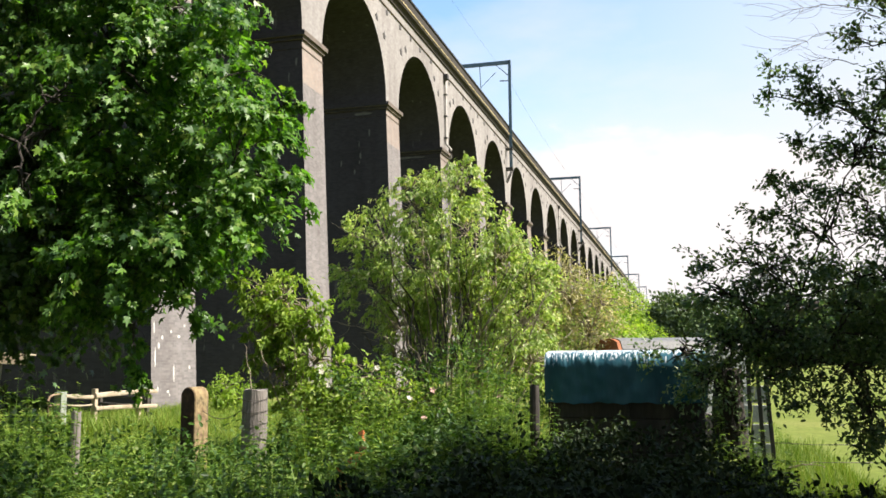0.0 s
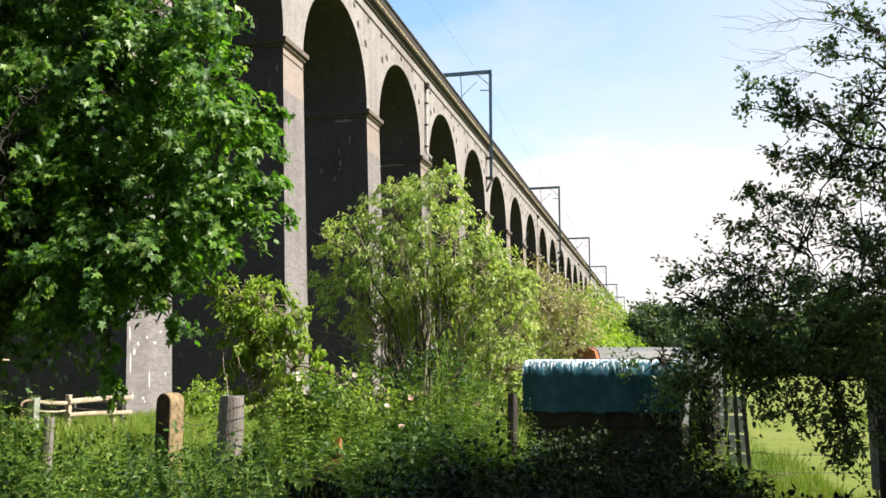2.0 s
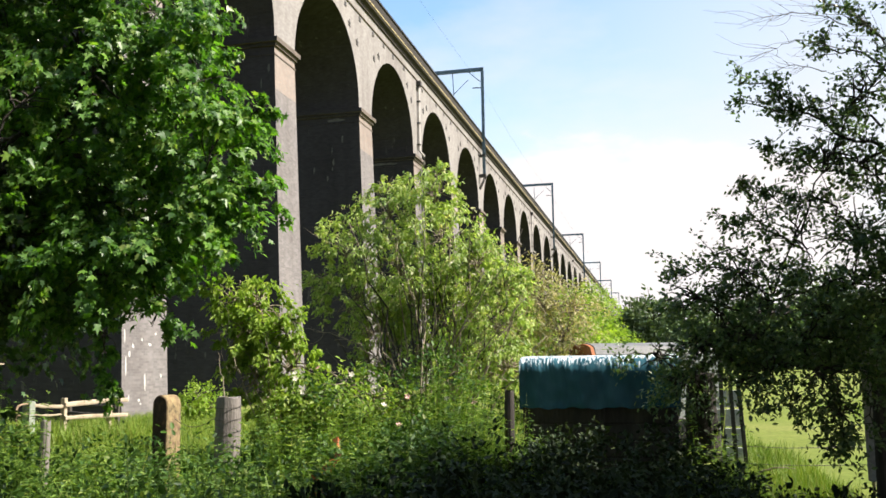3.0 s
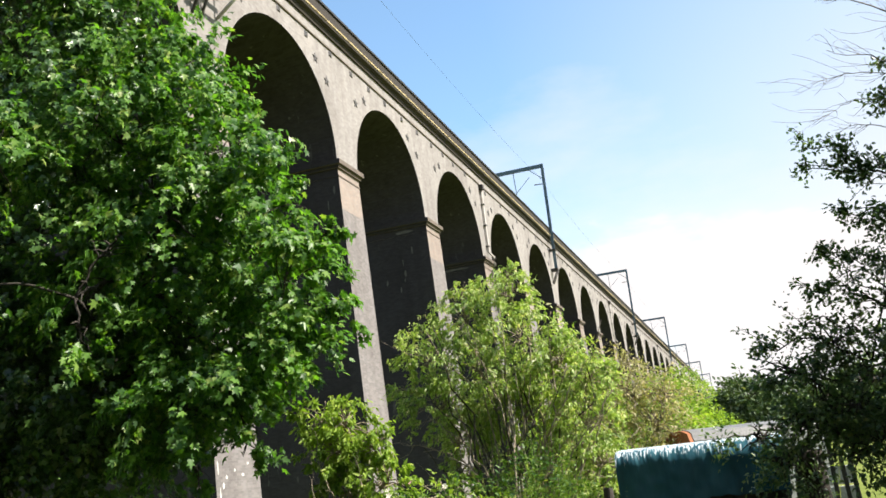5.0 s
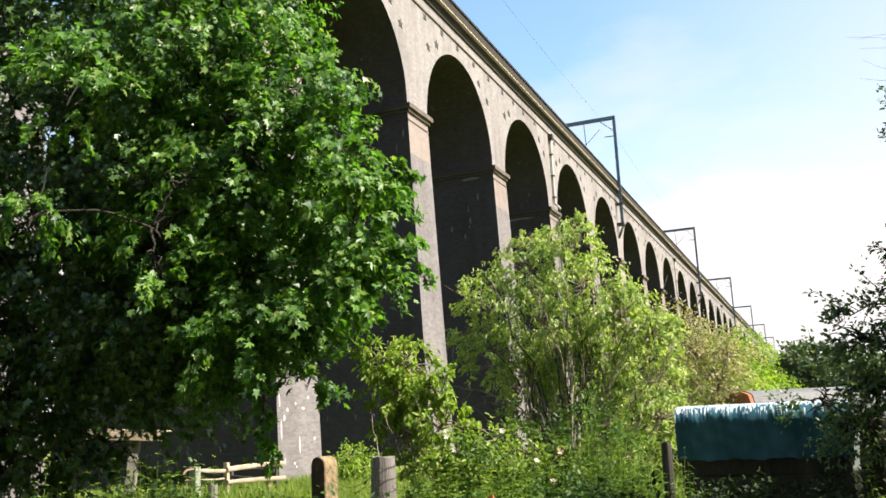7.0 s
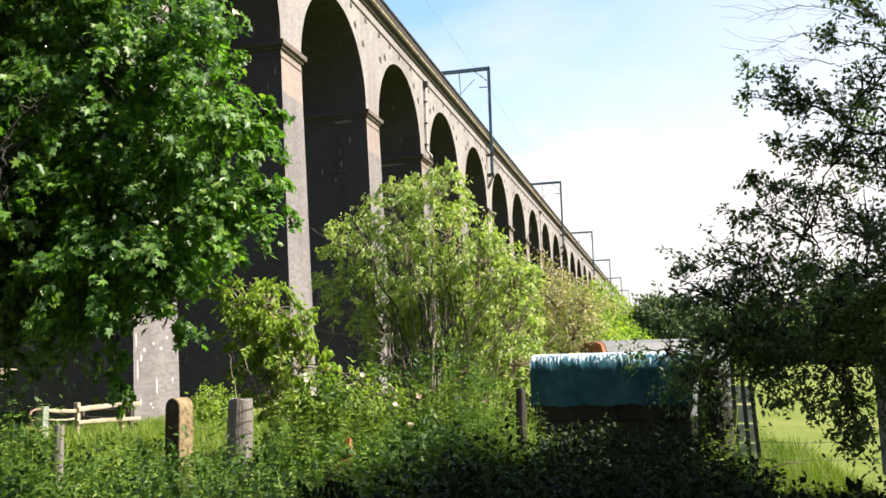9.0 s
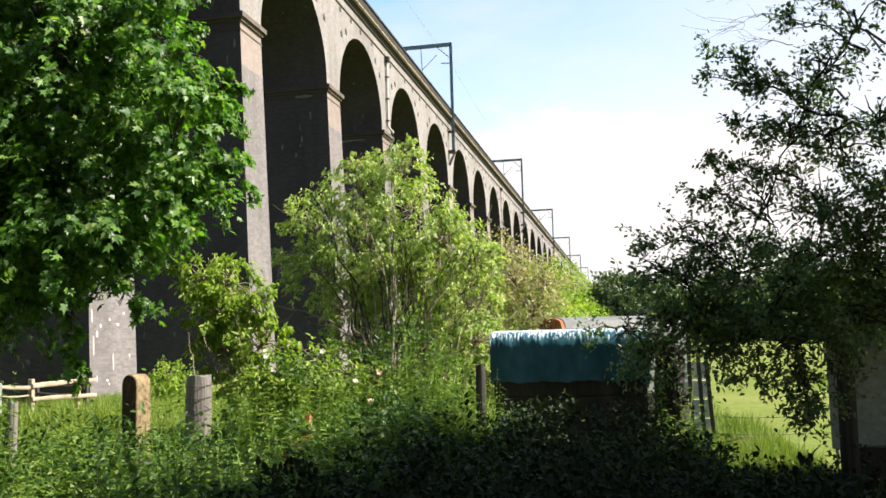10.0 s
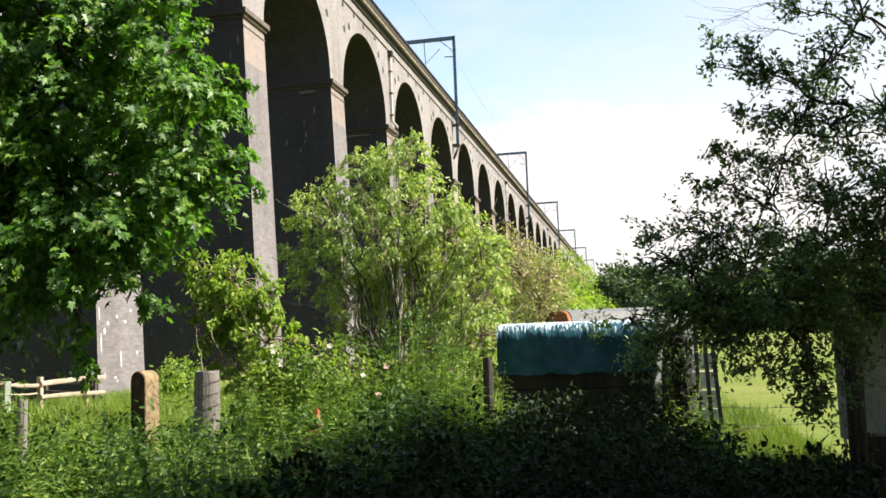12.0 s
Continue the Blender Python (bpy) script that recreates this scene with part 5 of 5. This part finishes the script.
M_LICHEN_PALE = weathered("pale_green_wood", [(0.3, (0.17, 0.19, 0.15)), (0.6, (0.26, 0.29, 0.23)), (0.8, (0.33, 0.36, 0.3))], 8, 60, 0.9, (1, 1, 0.3), 0.5, 0.01)
M_RUSTY = weathered("rusty_tube", [(0.3, (0.12, 0.07, 0.04)), (0.6, (0.22, 0.15, 0.09)), (0.8, (0.3, 0.23, 0.16))], 12, 60, 0.7)
M_DARKWOOD = weathered("dark_wood", [(0.3, (0.0245, 0.021, 0.0175)), (0.7, (0.063, 0.0525, 0.042))], 6, 60, 0.9, (1, 1, 0.2))
M_WIRE = weathered("old_wire", [(0.3, (0.07, 0.063, 0.056)), (0.7, (0.14, 0.126, 0.112))], 9, 60, 0.6, metal=0.6)


def round_post(name, label, x, y, h, r, mat, wires=0, seed=1):
    rng = np.random.default_rng(seed)
    ob = thing(name, label, "post", at=(x, y, 0))
    n, rows = 22, 9
    verts, faces = [], []
    dent = rng.normal(0, 0.035, n)
    for j in range(rows):
        u = j / (rows - 1)
        for i in range(n):
            a = 2 * math.pi * i / n
            rr = r * (1.04 - 0.06 * u + dent[i] + 0.012 * math.sin(7 * u + i)) * (0.94 if j == rows - 1 else 1.0)
            verts.append((x + 0.02 * u + rr * math.cos(a), y + rr * math.sin(a), -0.1 + (h + 0.1) * (u if j < rows - 1 else 1.0) - (0.012 if j == rows - 2 else 0) + (0.01 * math.sin(3 * a) if j == rows - 1 else 0)))
    for j in range(rows - 1):
        for i in range(n):
            faces.append((j * n + i, j * n + (i + 1) % n, (j + 1) * n + (i + 1) % n, (j + 1) * n + i))
    faces.append(tuple((rows - 1) * n + i for i in range(n)))
    part("shaft", mesh_from("shaft", verts, faces, mat), None, ob)
    for k in range(wires):
        z = h - 0.075 - 0.1 * k
        pts = [(x + 0.018 + (r * 1.04) * math.cos(a), y + (r * 1.04) * math.sin(a), z + 0.012 * math.sin(a)) for a in np.linspace(0, 2 * math.pi, 25)]
        tube("wire_loop", pts, 0.0026, M_WIRE, ob, "rusty wire loop", 5)
    return ob


round_post("round_post", "weathered grey round wooden post with wire loops", -3.6, 7.14, 1.31, 0.108, M_WOOD, 3, 1)
round_post("stub_post", "thin brown wooden stake in the weeds", -4.8, 6.38, 1.16, 0.042, M_WOOD, 0, 2)
round_post("stake", "dark wooden stake beside the covered crate", -1.4, 8.4, 1.31, 0.046, M_DARKWOOD, 0, 3)
round_post("dark_post", "thick dark post in front of the pale hut", 1.83, 8.6, 1.42, 0.075, M_DARKWOOD, 0, 4)


def arched_post():
    """A squared post whose top is rounded over."""
    ob = thing("arched_post", "squared wooden gatepost with a rounded lichen-covered top", "post", at=(-4.28, 7.35, 0))
    w, d, h = 0.09, 0.17, 1.33
    prof = [(-w, -0.1), (w, -0.1)] + [(w * math.cos(a), h - w + w * math.sin(a)) for a in np.linspace(0, math.pi, 13)]
    m = Matrix.Translation((-4.28, 7.35, 0)) @ Euler((0, 0, radians(-15))).to_matrix().to_4x4()
    bm = bmesh.new()
    a = [bm.verts.new(m @ Vector((x, -d / 2, z))) for x, z in prof]
    b = [bm.verts.new(m @ Vector((x, d / 2, z))) for x, z in prof]
    bm.faces.new(a)
    bm.faces.new(b[::-1])
    n = len(prof)
    for i in range(n):
        bm.faces.new((a[i], b[i], b[(i + 1) % n], a[(i + 1) % n]))
    bmesh.ops.recalc_face_normals(bm, faces=bm.faces)
    edges = [e for e in bm.edges if (e.verts[0] in a) == (e.verts[1] in a)]
    bmesh.ops.bevel(bm, geom=edges, offset=0.008, segments=1, affect="EDGES")
    # The front face, turned from the sun, is coloured darker.
    front = (m.to_3x3() @ Vector((0, -1, 0))).normalized()
    bm.normal_update()
    for f in bm.faces:
        f.material_index = 1 if f.normal.dot(front) > 0.8 else 0
    part("shaft", bm, M_LICHEN, ob).data.materials.append(M_SHADED_ROT)


# Brown rot, with the front's shade put into its dark tones.
M_SHADED_ROT = weathered("shaded_rotten_wood", [(0.3, (0.014, 0.009, 0.006)), (0.55, (0.05, 0.026, 0.014)), (0.68, (0.15, 0.075, 0.035)), (0.8, (0.06, 0.035, 0.02))], 9, 80, 0.95, (1, 1, 0.6), 0.7, 0.01)
arched_post()
for z0, z1 in ((1.12, 1.0),):
    pts = [Vector((-4.2, 7.34, z0)).lerp(Vector((-3.7, 7.16, z1 + 0.15)), s) - Vector((0, 0, 0.08 * math.sin(math.pi * s))) for s in np.linspace(0, 1, 9)]
    tagged(part("fence_wire", tubes_mesh("fence_wire", [(pts, [0.003] * 9)], M_WIRE, 5), None), "slack rusty wire between the two posts", "wire", "fence wires")


def rail(parent, a, b, w, h, mat, seed):
    """A split rail with an uneven outline, from a to b."""
    rng = np.random.default_rng(seed)
    a, b = Vector(a), Vector(b)
    d = (b - a).normalized()
    side = d.cross(Vector((0, 0, 1))).normalized()
    v, f, n = [], [], 9
    for i in range(n):
        u = i / (n - 1)
        c = a.lerp(b, u) + Vector((0, 0, 0.02 * math.sin(3 * u + seed)))
        ww, hh = w * (1 + rng.normal(0, 0.08)), h * (1 + rng.normal(0, 0.1))
        for sx, sz in ((-1, -0.7), (-0.5, -1), (0.6, -1), (1, -0.5), (1, 0.6), (0.5, 1), (-0.6, 1), (-1, 0.5)):
            v.append(c + side * sx * ww + Vector((0, 0, sz * hh)))
    for i in range(n - 1):
        for k in range(8):
            f.append((8 * i + k, 8 * i + (k + 1) % 8, 8 * i + 8 + (k + 1) % 8, 8 * i + 8 + k))
    f += [tuple(range(8))[::-1], tuple(range(8 * n - 8, 8 * n))]
    return part("rail", mesh_from("rail", v, f, mat), None, parent)


def squared(parent, name, x, y, h, w, mat, lean=0.0):
    bm = bmesh.new()
    box(bm, x - w, x + w, y - w, y + w, -0.1, h, 0.012)
    return part(name, bm, mat, parent)


fence = thing("rail_fence", "pale split-timber post and rail fence in the meadow", "fence", at=(-12.0, 17.3, 0))
squared(fence, "post", -12.0, 16.56, 1.0, 0.05, M_SPLIT)
squared(fence, "post", -12.1, 18.3, 0.86, 0.05, M_SPLIT)
squared(fence, "gatepost", -12.04, 15.54, 0.97, 0.085, M_LICHEN_PALE)
for i, (y0, y1, z0, z1, h) in enumerate(((16.5, 18.85, 0.86, 0.87, 0.05), (16.5, 18.85, 0.575, 0.55, 0.042), (15.6, 16.52, 0.87, 0.85, 0.04), (15.6, 16.45, 0.71, 0.68, 0.018))):
    rail(fence, (-12.0 + (0.06 if i < 2 else 0.02), y0, z0), (-12.0, y1, z1), 0.03, h, M_SPLIT, i)
fence2 = thing("back_fence", "dark timber rails standing in the shade under the arch", "fence", at=(-13.5, 21, 0))
for x, y in ((-15.2, 21.2), (-13.3, 20.47)):
    squared(fence2, "post", x, y, 0.74, 0.05, M_DARKWOOD)
for i, z in enumerate((0.66, 0.46)):
    rail(fence2, (-15.2, 21.15, z), (-13.3, 20.42, z), 0.03, 0.04, M_DARKWOOD, 8 + i)

gate = thing("tubular_gate", "rusty tubular metal gate end with a rounded corner", "gate", at=(-12.0, 15.3, 0))
loop = [(-12.0, 15.56, 0.55), (-12.0, 15.22, 0.47), (-12.0, 15.14, 0.52), (-12.0, 15.13, 0.82), (-12.0, 15.17, 0.89), (-12.0, 15.26, 0.92), (-12.0, 15.5, 0.93)]
tube("frame", loop, 0.022, M_RUSTY, gate)
tube("bar", [(-12.0, 15.14, 0.72), (-12.0, 15.5, 0.73)], 0.016, M_RUSTY, gate)
tube("stay", [(-12.0, 15.2, -0.05), (-12.0, 15.2, 0.48)], 0.022, M_RUSTY, gate)

shelter = thing("field_shelter", "old low timber shelter with a sunlit roof board behind the tree", "shelter", at=(-10.5, 12.2, 0))
slope = Matrix.Translation((-10.1, 12.1, 1.66)) @ Euler((0, radians(4), radians(30))).to_matrix().to_4x4()
for x in (-1.5, -0.4):
    bm = bmesh.new()
    box(bm, x - 0.08, x + 0.08, 0.08, 0.24, -1.8, -0.1, 0.015, slope)
    part("post", bm, M_WOOD, shelter)
for i in range(3):
    bm = bmesh.new()
    box(bm, -1.75 + 0.6 * i, -1.165 + 0.6 * i, 0.03, 1.0, 0.01, 0.035, 0.006, slope)
    part("roof_board", bm, M_SPLIT, shelter)
bm = bmesh.new()
box(bm, -1.75, 0.05, 0.0, 0.06, -0.14, 0.0, 0.01, slope)
part("roof_beam", bm, M_SPLIT, shelter)

# ---- crate under its sheet ----
def sheet_material():
    m, n, l, b = material("teal_sheet", 0.45, 0.0, 0.25)
    big = noise_node(n, l, 4.0, 5, 0.6, (1, 1, 0.35))
    r = ramp_node(n, [(0.3, (0.011, 0.05, 0.07)), (0.55, (0.02, 0.088, 0.116)), (0.78, (0.038, 0.13, 0.16))])
    l.new(big.outputs["Fac"], r.inputs["Fac"])
    dust = noise_node(n, l, 14.0, 4, 0.7, (1.0, 1, 0.15))
    g = ramp_node(n, [(0.6, (0, 0, 0)), (0.85, (0.12, 0.12, 0.12))])
    l.new(dust.outputs["Fac"], g.inputs["Fac"])
    # Light caught by the top folds, painted as pale streaks by height.
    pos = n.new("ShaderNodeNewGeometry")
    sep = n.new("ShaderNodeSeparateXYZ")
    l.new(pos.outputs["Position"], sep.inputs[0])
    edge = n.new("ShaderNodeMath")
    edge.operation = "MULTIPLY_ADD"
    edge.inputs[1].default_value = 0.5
    light_streaks = noise_node(n, l, 55.0, 2, 0.5, (1.0, 0.3, 0.06))
    l.new(light_streaks.outputs["Fac"], edge.inputs[0])
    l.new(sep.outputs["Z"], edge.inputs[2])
    fold_light = ramp_node(n, [(0.0, (0, 0, 0)), (1.0, (0.95, 0.95, 0.95))])
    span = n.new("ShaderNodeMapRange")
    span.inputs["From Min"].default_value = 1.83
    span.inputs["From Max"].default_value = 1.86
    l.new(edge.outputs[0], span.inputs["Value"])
    l.new(span.outputs[0], fold_light.inputs["Fac"])
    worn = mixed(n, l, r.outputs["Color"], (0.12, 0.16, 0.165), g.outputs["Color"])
    l.new(mixed(n, l, worn, (0.46, 0.51, 0.53), fold_light.outputs["Color"]), b.inputs["Base Color"])
    crease = noise_node(n, l, 9.0, 5, 0.6, (1.6, 1.6, 0.4))
    bumped(n, l, b, crease.outputs["Fac"], 0.15, 0.02)
    return m


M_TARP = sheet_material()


def build_crate():
    ob = thing("covered_crate", "low timber crate draped with a crinkled teal plastic sheet", "crate", at=(-0.63, 10.2, 0))
    x0, x1, y0, y1 = -1.42, 0.16, 9.45, 11.1
    for j in range(6):
        bm = bmesh.new()
        box(bm, x0 + 0.03, x1 - 0.03, y0 + 0.02, y0 + 0.045, 0.1 + j * 0.17, 0.255 + j * 0.17, 0.006)
        part("plank", bm, M_DARKWOOD, ob)
    for x in (x0 + 0.01, x0 + 0.78, x1 - 0.07):
        bm = bmesh.new()
        box(bm, x, x + 0.06, y0 - 0.005, y0 + 0.02, 0.0, 1.14, 0.006)
        part("batten", bm, M_DARKWOOD, ob)
    bm = bmesh.new()
    box(bm, x0 + 0.03, x1 - 0.03, y0 + 0.05, y1 - 0.03, 0.0, 1.3, 0.01)
    part("body", bm, M_DARKWOOD, ob)
    # section of the sheet from the front hem over the top to the back hem
    top, rad = 1.62, 0.16
    sec = [(y0 - 0.03, z) for z in np.linspace(1.1, top - rad, 12)]
    sec += [(y0 - 0.03 + rad - rad * math.cos(a), top - rad + rad * math.sin(a)) for a in np.linspace(0.12, math.pi / 2, 9)]
    sec += [(y, top + 0.02 * math.sin((y - y0) * 2)) for y in np.linspace(y0 + 0.3, y1 - 0.2, 6)]
    sec += [(y1 + 0.03 - rad + rad * math.sin(a), top - rad + rad * math.cos(a)) for a in np.linspace(0.2, math.pi / 2, 5)]
    sec += [(y1 + 0.03, z) for z in np.linspace(top - rad - 0.1, 0.9, 5)]
    nx = 260
    v, f = [], []
    for i in range(nx):
        u = i / (nx - 1)
        x = x0 - 0.02 + (x1 - x0 + 0.04) * u
        for j, (y, z) in enumerate(sec):
            fold = (0.02 * abs(noise.noise(Vector((u * 24 + 2.5 * z, 4.0, 0)))) + 0.014 * noise.noise(Vector((u * 55 + 5 * z, 9.0, 0)))) * (0.6 + noise.noise(Vector((u * 7, 2.0, 0))))
            k = math.exp(-((z - (top - 0.04)) / 0.1) ** 2) if y < y0 + 0.3 else 0.25
            sag = 0.02 * noise.noise(Vector((u * 6, z * 5, 2))) + 0.012 * noise.noise(Vector((u * 15, z * 9, 5)))
            v.append((x, y - (fold * k + sag) * (1 if y < y0 + 0.2 else 0.0), z + (fold * k * 0.8 if y >= y0 - 0.02 else 0) + (0.008 * math.sin(23 * u) + 0.006 * math.sin(61 * u) if j == 0 else 0)))
    ns = len(sec)
    for i in range(nx - 1):
        for j in range(ns - 1):
            f.append((i * ns + j, (i + 1) * ns + j, (i + 1) * ns + j + 1, i * ns + j + 1))
    f.append(tuple(range(ns))[::-1])
    f.append(tuple((nx - 1) * ns + j for j in range(ns)))
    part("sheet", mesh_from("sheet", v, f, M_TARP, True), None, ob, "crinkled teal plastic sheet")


build_crate()

# ---- stock trailer behind it ----
M_RUST = weathered("rusty_panel", [(0.3, (0.24, 0.075, 0.026)), (0.55, (0.34, 0.115, 0.04)), (0.78, (0.38, 0.17, 0.075))], 4, 40, 0.8)
M_ROOF = weathered("grey_roof", [(0.3, (0.091, 0.091, 0.0875)), (0.7, (0.168, 0.168, 0.161))], 3, 30, 0.6)
M_PALE = weathered("pale_paint", [(0.3, (0.21, 0.224, 0.217)), (0.7, (0.322, 0.336, 0.322))], 3, 30, 0.6)
M_RED = weathered("red_paint", [(0.3, (0.21, 0.021, 0.0175)), (0.7, (0.315, 0.035, 0.028))], 4, 30, 0.5)


def build_stock_trailer():
    ob = thing("stock_trailer", "old livestock trailer with a grey roof and a rusty end panel", "trailer", at=(0, 16.8, 0))
    m = Matrix.Translation((-1.14, 15.96, 0)) @ Euler((0, 0, radians(21))).to_matrix().to_4x4()
    length, width = 2.3, 1.55

    def put(name, x0, x1, y0, y1, z0, z1, mat, bev=0.01, label=""):
        bm = bmesh.new()
        box(bm, x0, x1, y0, y1, z0, z1, bev, m)
        return part(name, bm, mat, ob, label)
    for j in range(4):
        put("side_board", 0.06, length, 0.0, 0.03, 0.5 + j * 0.3, 0.78 + j * 0.3, M_PALE)
    put("marker", 1.42, 1.49, -0.014, -0.004, 0.82, 1.15, M_RED, 0.002, "faded red marker panel")
    put("body", 0.05, length - 0.02, 0.035, width - 0.02, 0.42, 1.68, M_PALE)
    put("chassis", 0.05, length, 0.1, width - 0.1, 0.3, 0.42, M_IRON)
    prof = [(y, 1.69 + 0.21 * math.sin(math.pi * min(max(y / width, 0), 1)) ** 0.28) for y in np.linspace(0, width, 15)]
    for name, xa, xb, mat, lab in (("end_panel", -0.012, 0.046, M_RUST, "rust-coloured end panel"), ("roof", 0.06, length + 0.03, M_ROOF, "dented grey metal roof")):
        pr = [(0.0, 0.45)] + prof + [(width, 0.45)] if name == "end_panel" else [(0.0, 1.685)] + [(y, z + 0.012) for y, z in prof] + [(width, 1.685)]
        bm = bmesh.new()
        a = [bm.verts.new(m @ Vector((xa, y, z))) for y, z in pr]
        b = [bm.verts.new(m @ Vector((xb, y, z))) for y, z in pr]
        bm.faces.new(a)
        bm.faces.new(b[::-1])
        for i in range(len(pr)):
            bm.faces.new((a[i], b[i], b[(i + 1) % len(pr)], a[(i + 1) % len(pr)]))
        bmesh.ops.recalc_face_normals(bm, faces=bm.faces)
        part(name, bm, mat, ob, lab)
    for x in (0.8, 1.5):
        c = m @ Vector((x, 0.02, 0.3))
        bm = bmesh.new()
        bmesh.ops.create_cone(bm, cap_ends=True, segments=24, radius1=0.3, radius2=0.3, depth=0.16,
                              matrix=Matrix.Translation(c) @ Euler((radians(90), 0, radians(15))).to_matrix().to_4x4())
        bmesh.ops.bevel(bm, geom=list(bm.edges), offset=0.02, segments=1, affect="EDGES")
        part("wheel", bm, M_IRON, ob)


build_stock_trailer()

# ---- hurdle and hut at the field's edge ----
hurdle = thing("metal_hurdle", "dark upright bars of a hurdle beside the field", "hurdle", at=(0.8, 12.0, 0))
for i, (x, lean) in enumerate(((0.72, 0.0), (0.87, 0.03), (0.99, 0.05))):
    bm = bmesh.new()
    box(bm, x - 0.025, x + 0.025, 11.96, 12.0, 0.0, 1.55, 0.006, Matrix.Translation((x, 12, 0)) @ Euler((0, -lean, 0)).to_matrix().to_4x4() @ Matrix.Translation((-x, -12, 0)))
    part("bar", bm, M_DARKWOOD, hurdle)
bm = bmesh.new()
box(bm, 0.45, 1.06, 12.0, 12.03, 1.3, 1.35, 0.006)
part("rail", bm, M_DARKWOOD, hurdle)
boards = thing("board_stack", "pale grey boards leaning behind the hurdle", "boards", at=(0.6, 12.4, 0))
for j in range(5):
    bm = bmesh.new()
    box(bm, 0.6, 0.98, 12.3 + 0.03 * j, 12.33 + 0.03 * j, 0.0 + 0.24 * j, 0.22 + 0.24 * j, 0.008)
    part("board", bm, M_WHITE, boards)


def build_hut():
    ob = thing("site_hut", "pale green-grey panelled hut in the shade of the trees", "hut", at=(3.4, 9.0, 0))
    x0, x1, y0, y1, z0, z1 = 1.74, 5.4, 8.84, 9.3, 0.5, 1.78
    m = M_HUT
    turn = Matrix.Translation((x0, y0, 0)) @ Euler((0, 0, radians(-13))).to_matrix().to_4x4() @ Matrix.Translation((-x0, -y0, 0))
    bm = bmesh.new()
    box(bm, x0 + 0.03, x1, y0 + 0.03, y1, z0, z1, 0.01, turn)
    part("body", bm, m, ob)
    n = 5
    w = (x1 - x0 - 0.2) / n
    for i in range(n):
        bm = bmesh.new()
        box(bm, x0 + 0.2 + i * w + 0.006, x0 + 0.2 + (i + 1) * w - 0.006, y0, y0 + 0.028, z0 + 0.02, z1 - 0.08, 0.008, turn)
        part("panel", bm, m, ob)
    bm = bmesh.new()
    box(bm, x0, x0 + 0.17, y0 - 0.014, y0 + 0.2, z0 - 0.02, z1, 0.02, turn)
    part("corner_trim", bm, M_WHITE, ob, "pale corner trim")
    bm = bmesh.new()
    box(bm, x0 - 0.12, x1 + 0.1, y0 - 0.15, y1 + 0.15, z1 + 0.002, z1 + 0.09, 0.02, turn)
    part("roof", bm, M_ROOF, ob)
    bm = bmesh.new()
    box(bm, x0 + 0.06, x1, y0 + 0.06, y1 - 0.06, -0.05, z0 - 0.002, 0.01, turn)
    part("skirt", bm, M_DARKWOOD, ob, "dark base boards")


M_HUT = weathered("hut_paint", [(0.3, (0.2, 0.23, 0.19)), (0.55, (0.27, 0.3, 0.25)), (0.8, (0.34, 0.37, 0.31))], 1.6, 25, 0.7)
build_hut()

wire_fence = thing("wire_fence", "thin wire fence along the edge of the field", "fence", at=(1.6, 11.4, 0))
tube("stake", [(2.3, 11.4, -0.1), (2.3, 11.4, 0.62)], 0.02, M_WOOD, wire_fence)
for z in (0.36, 0.56):
    tube("strand", [(0.9, 11.38, z), (1.4, 11.38, z - 0.02), (2.3, 11.38, z)], 0.004, M_WIRE, wire_fence, "", 5)
bare_branch("fallen_branch", "pale fallen branch lying in the grass", 8, (1.0, 10.9, 0.3), (1.4, 10.8, 0.36), 0.016, 5, 0.18)
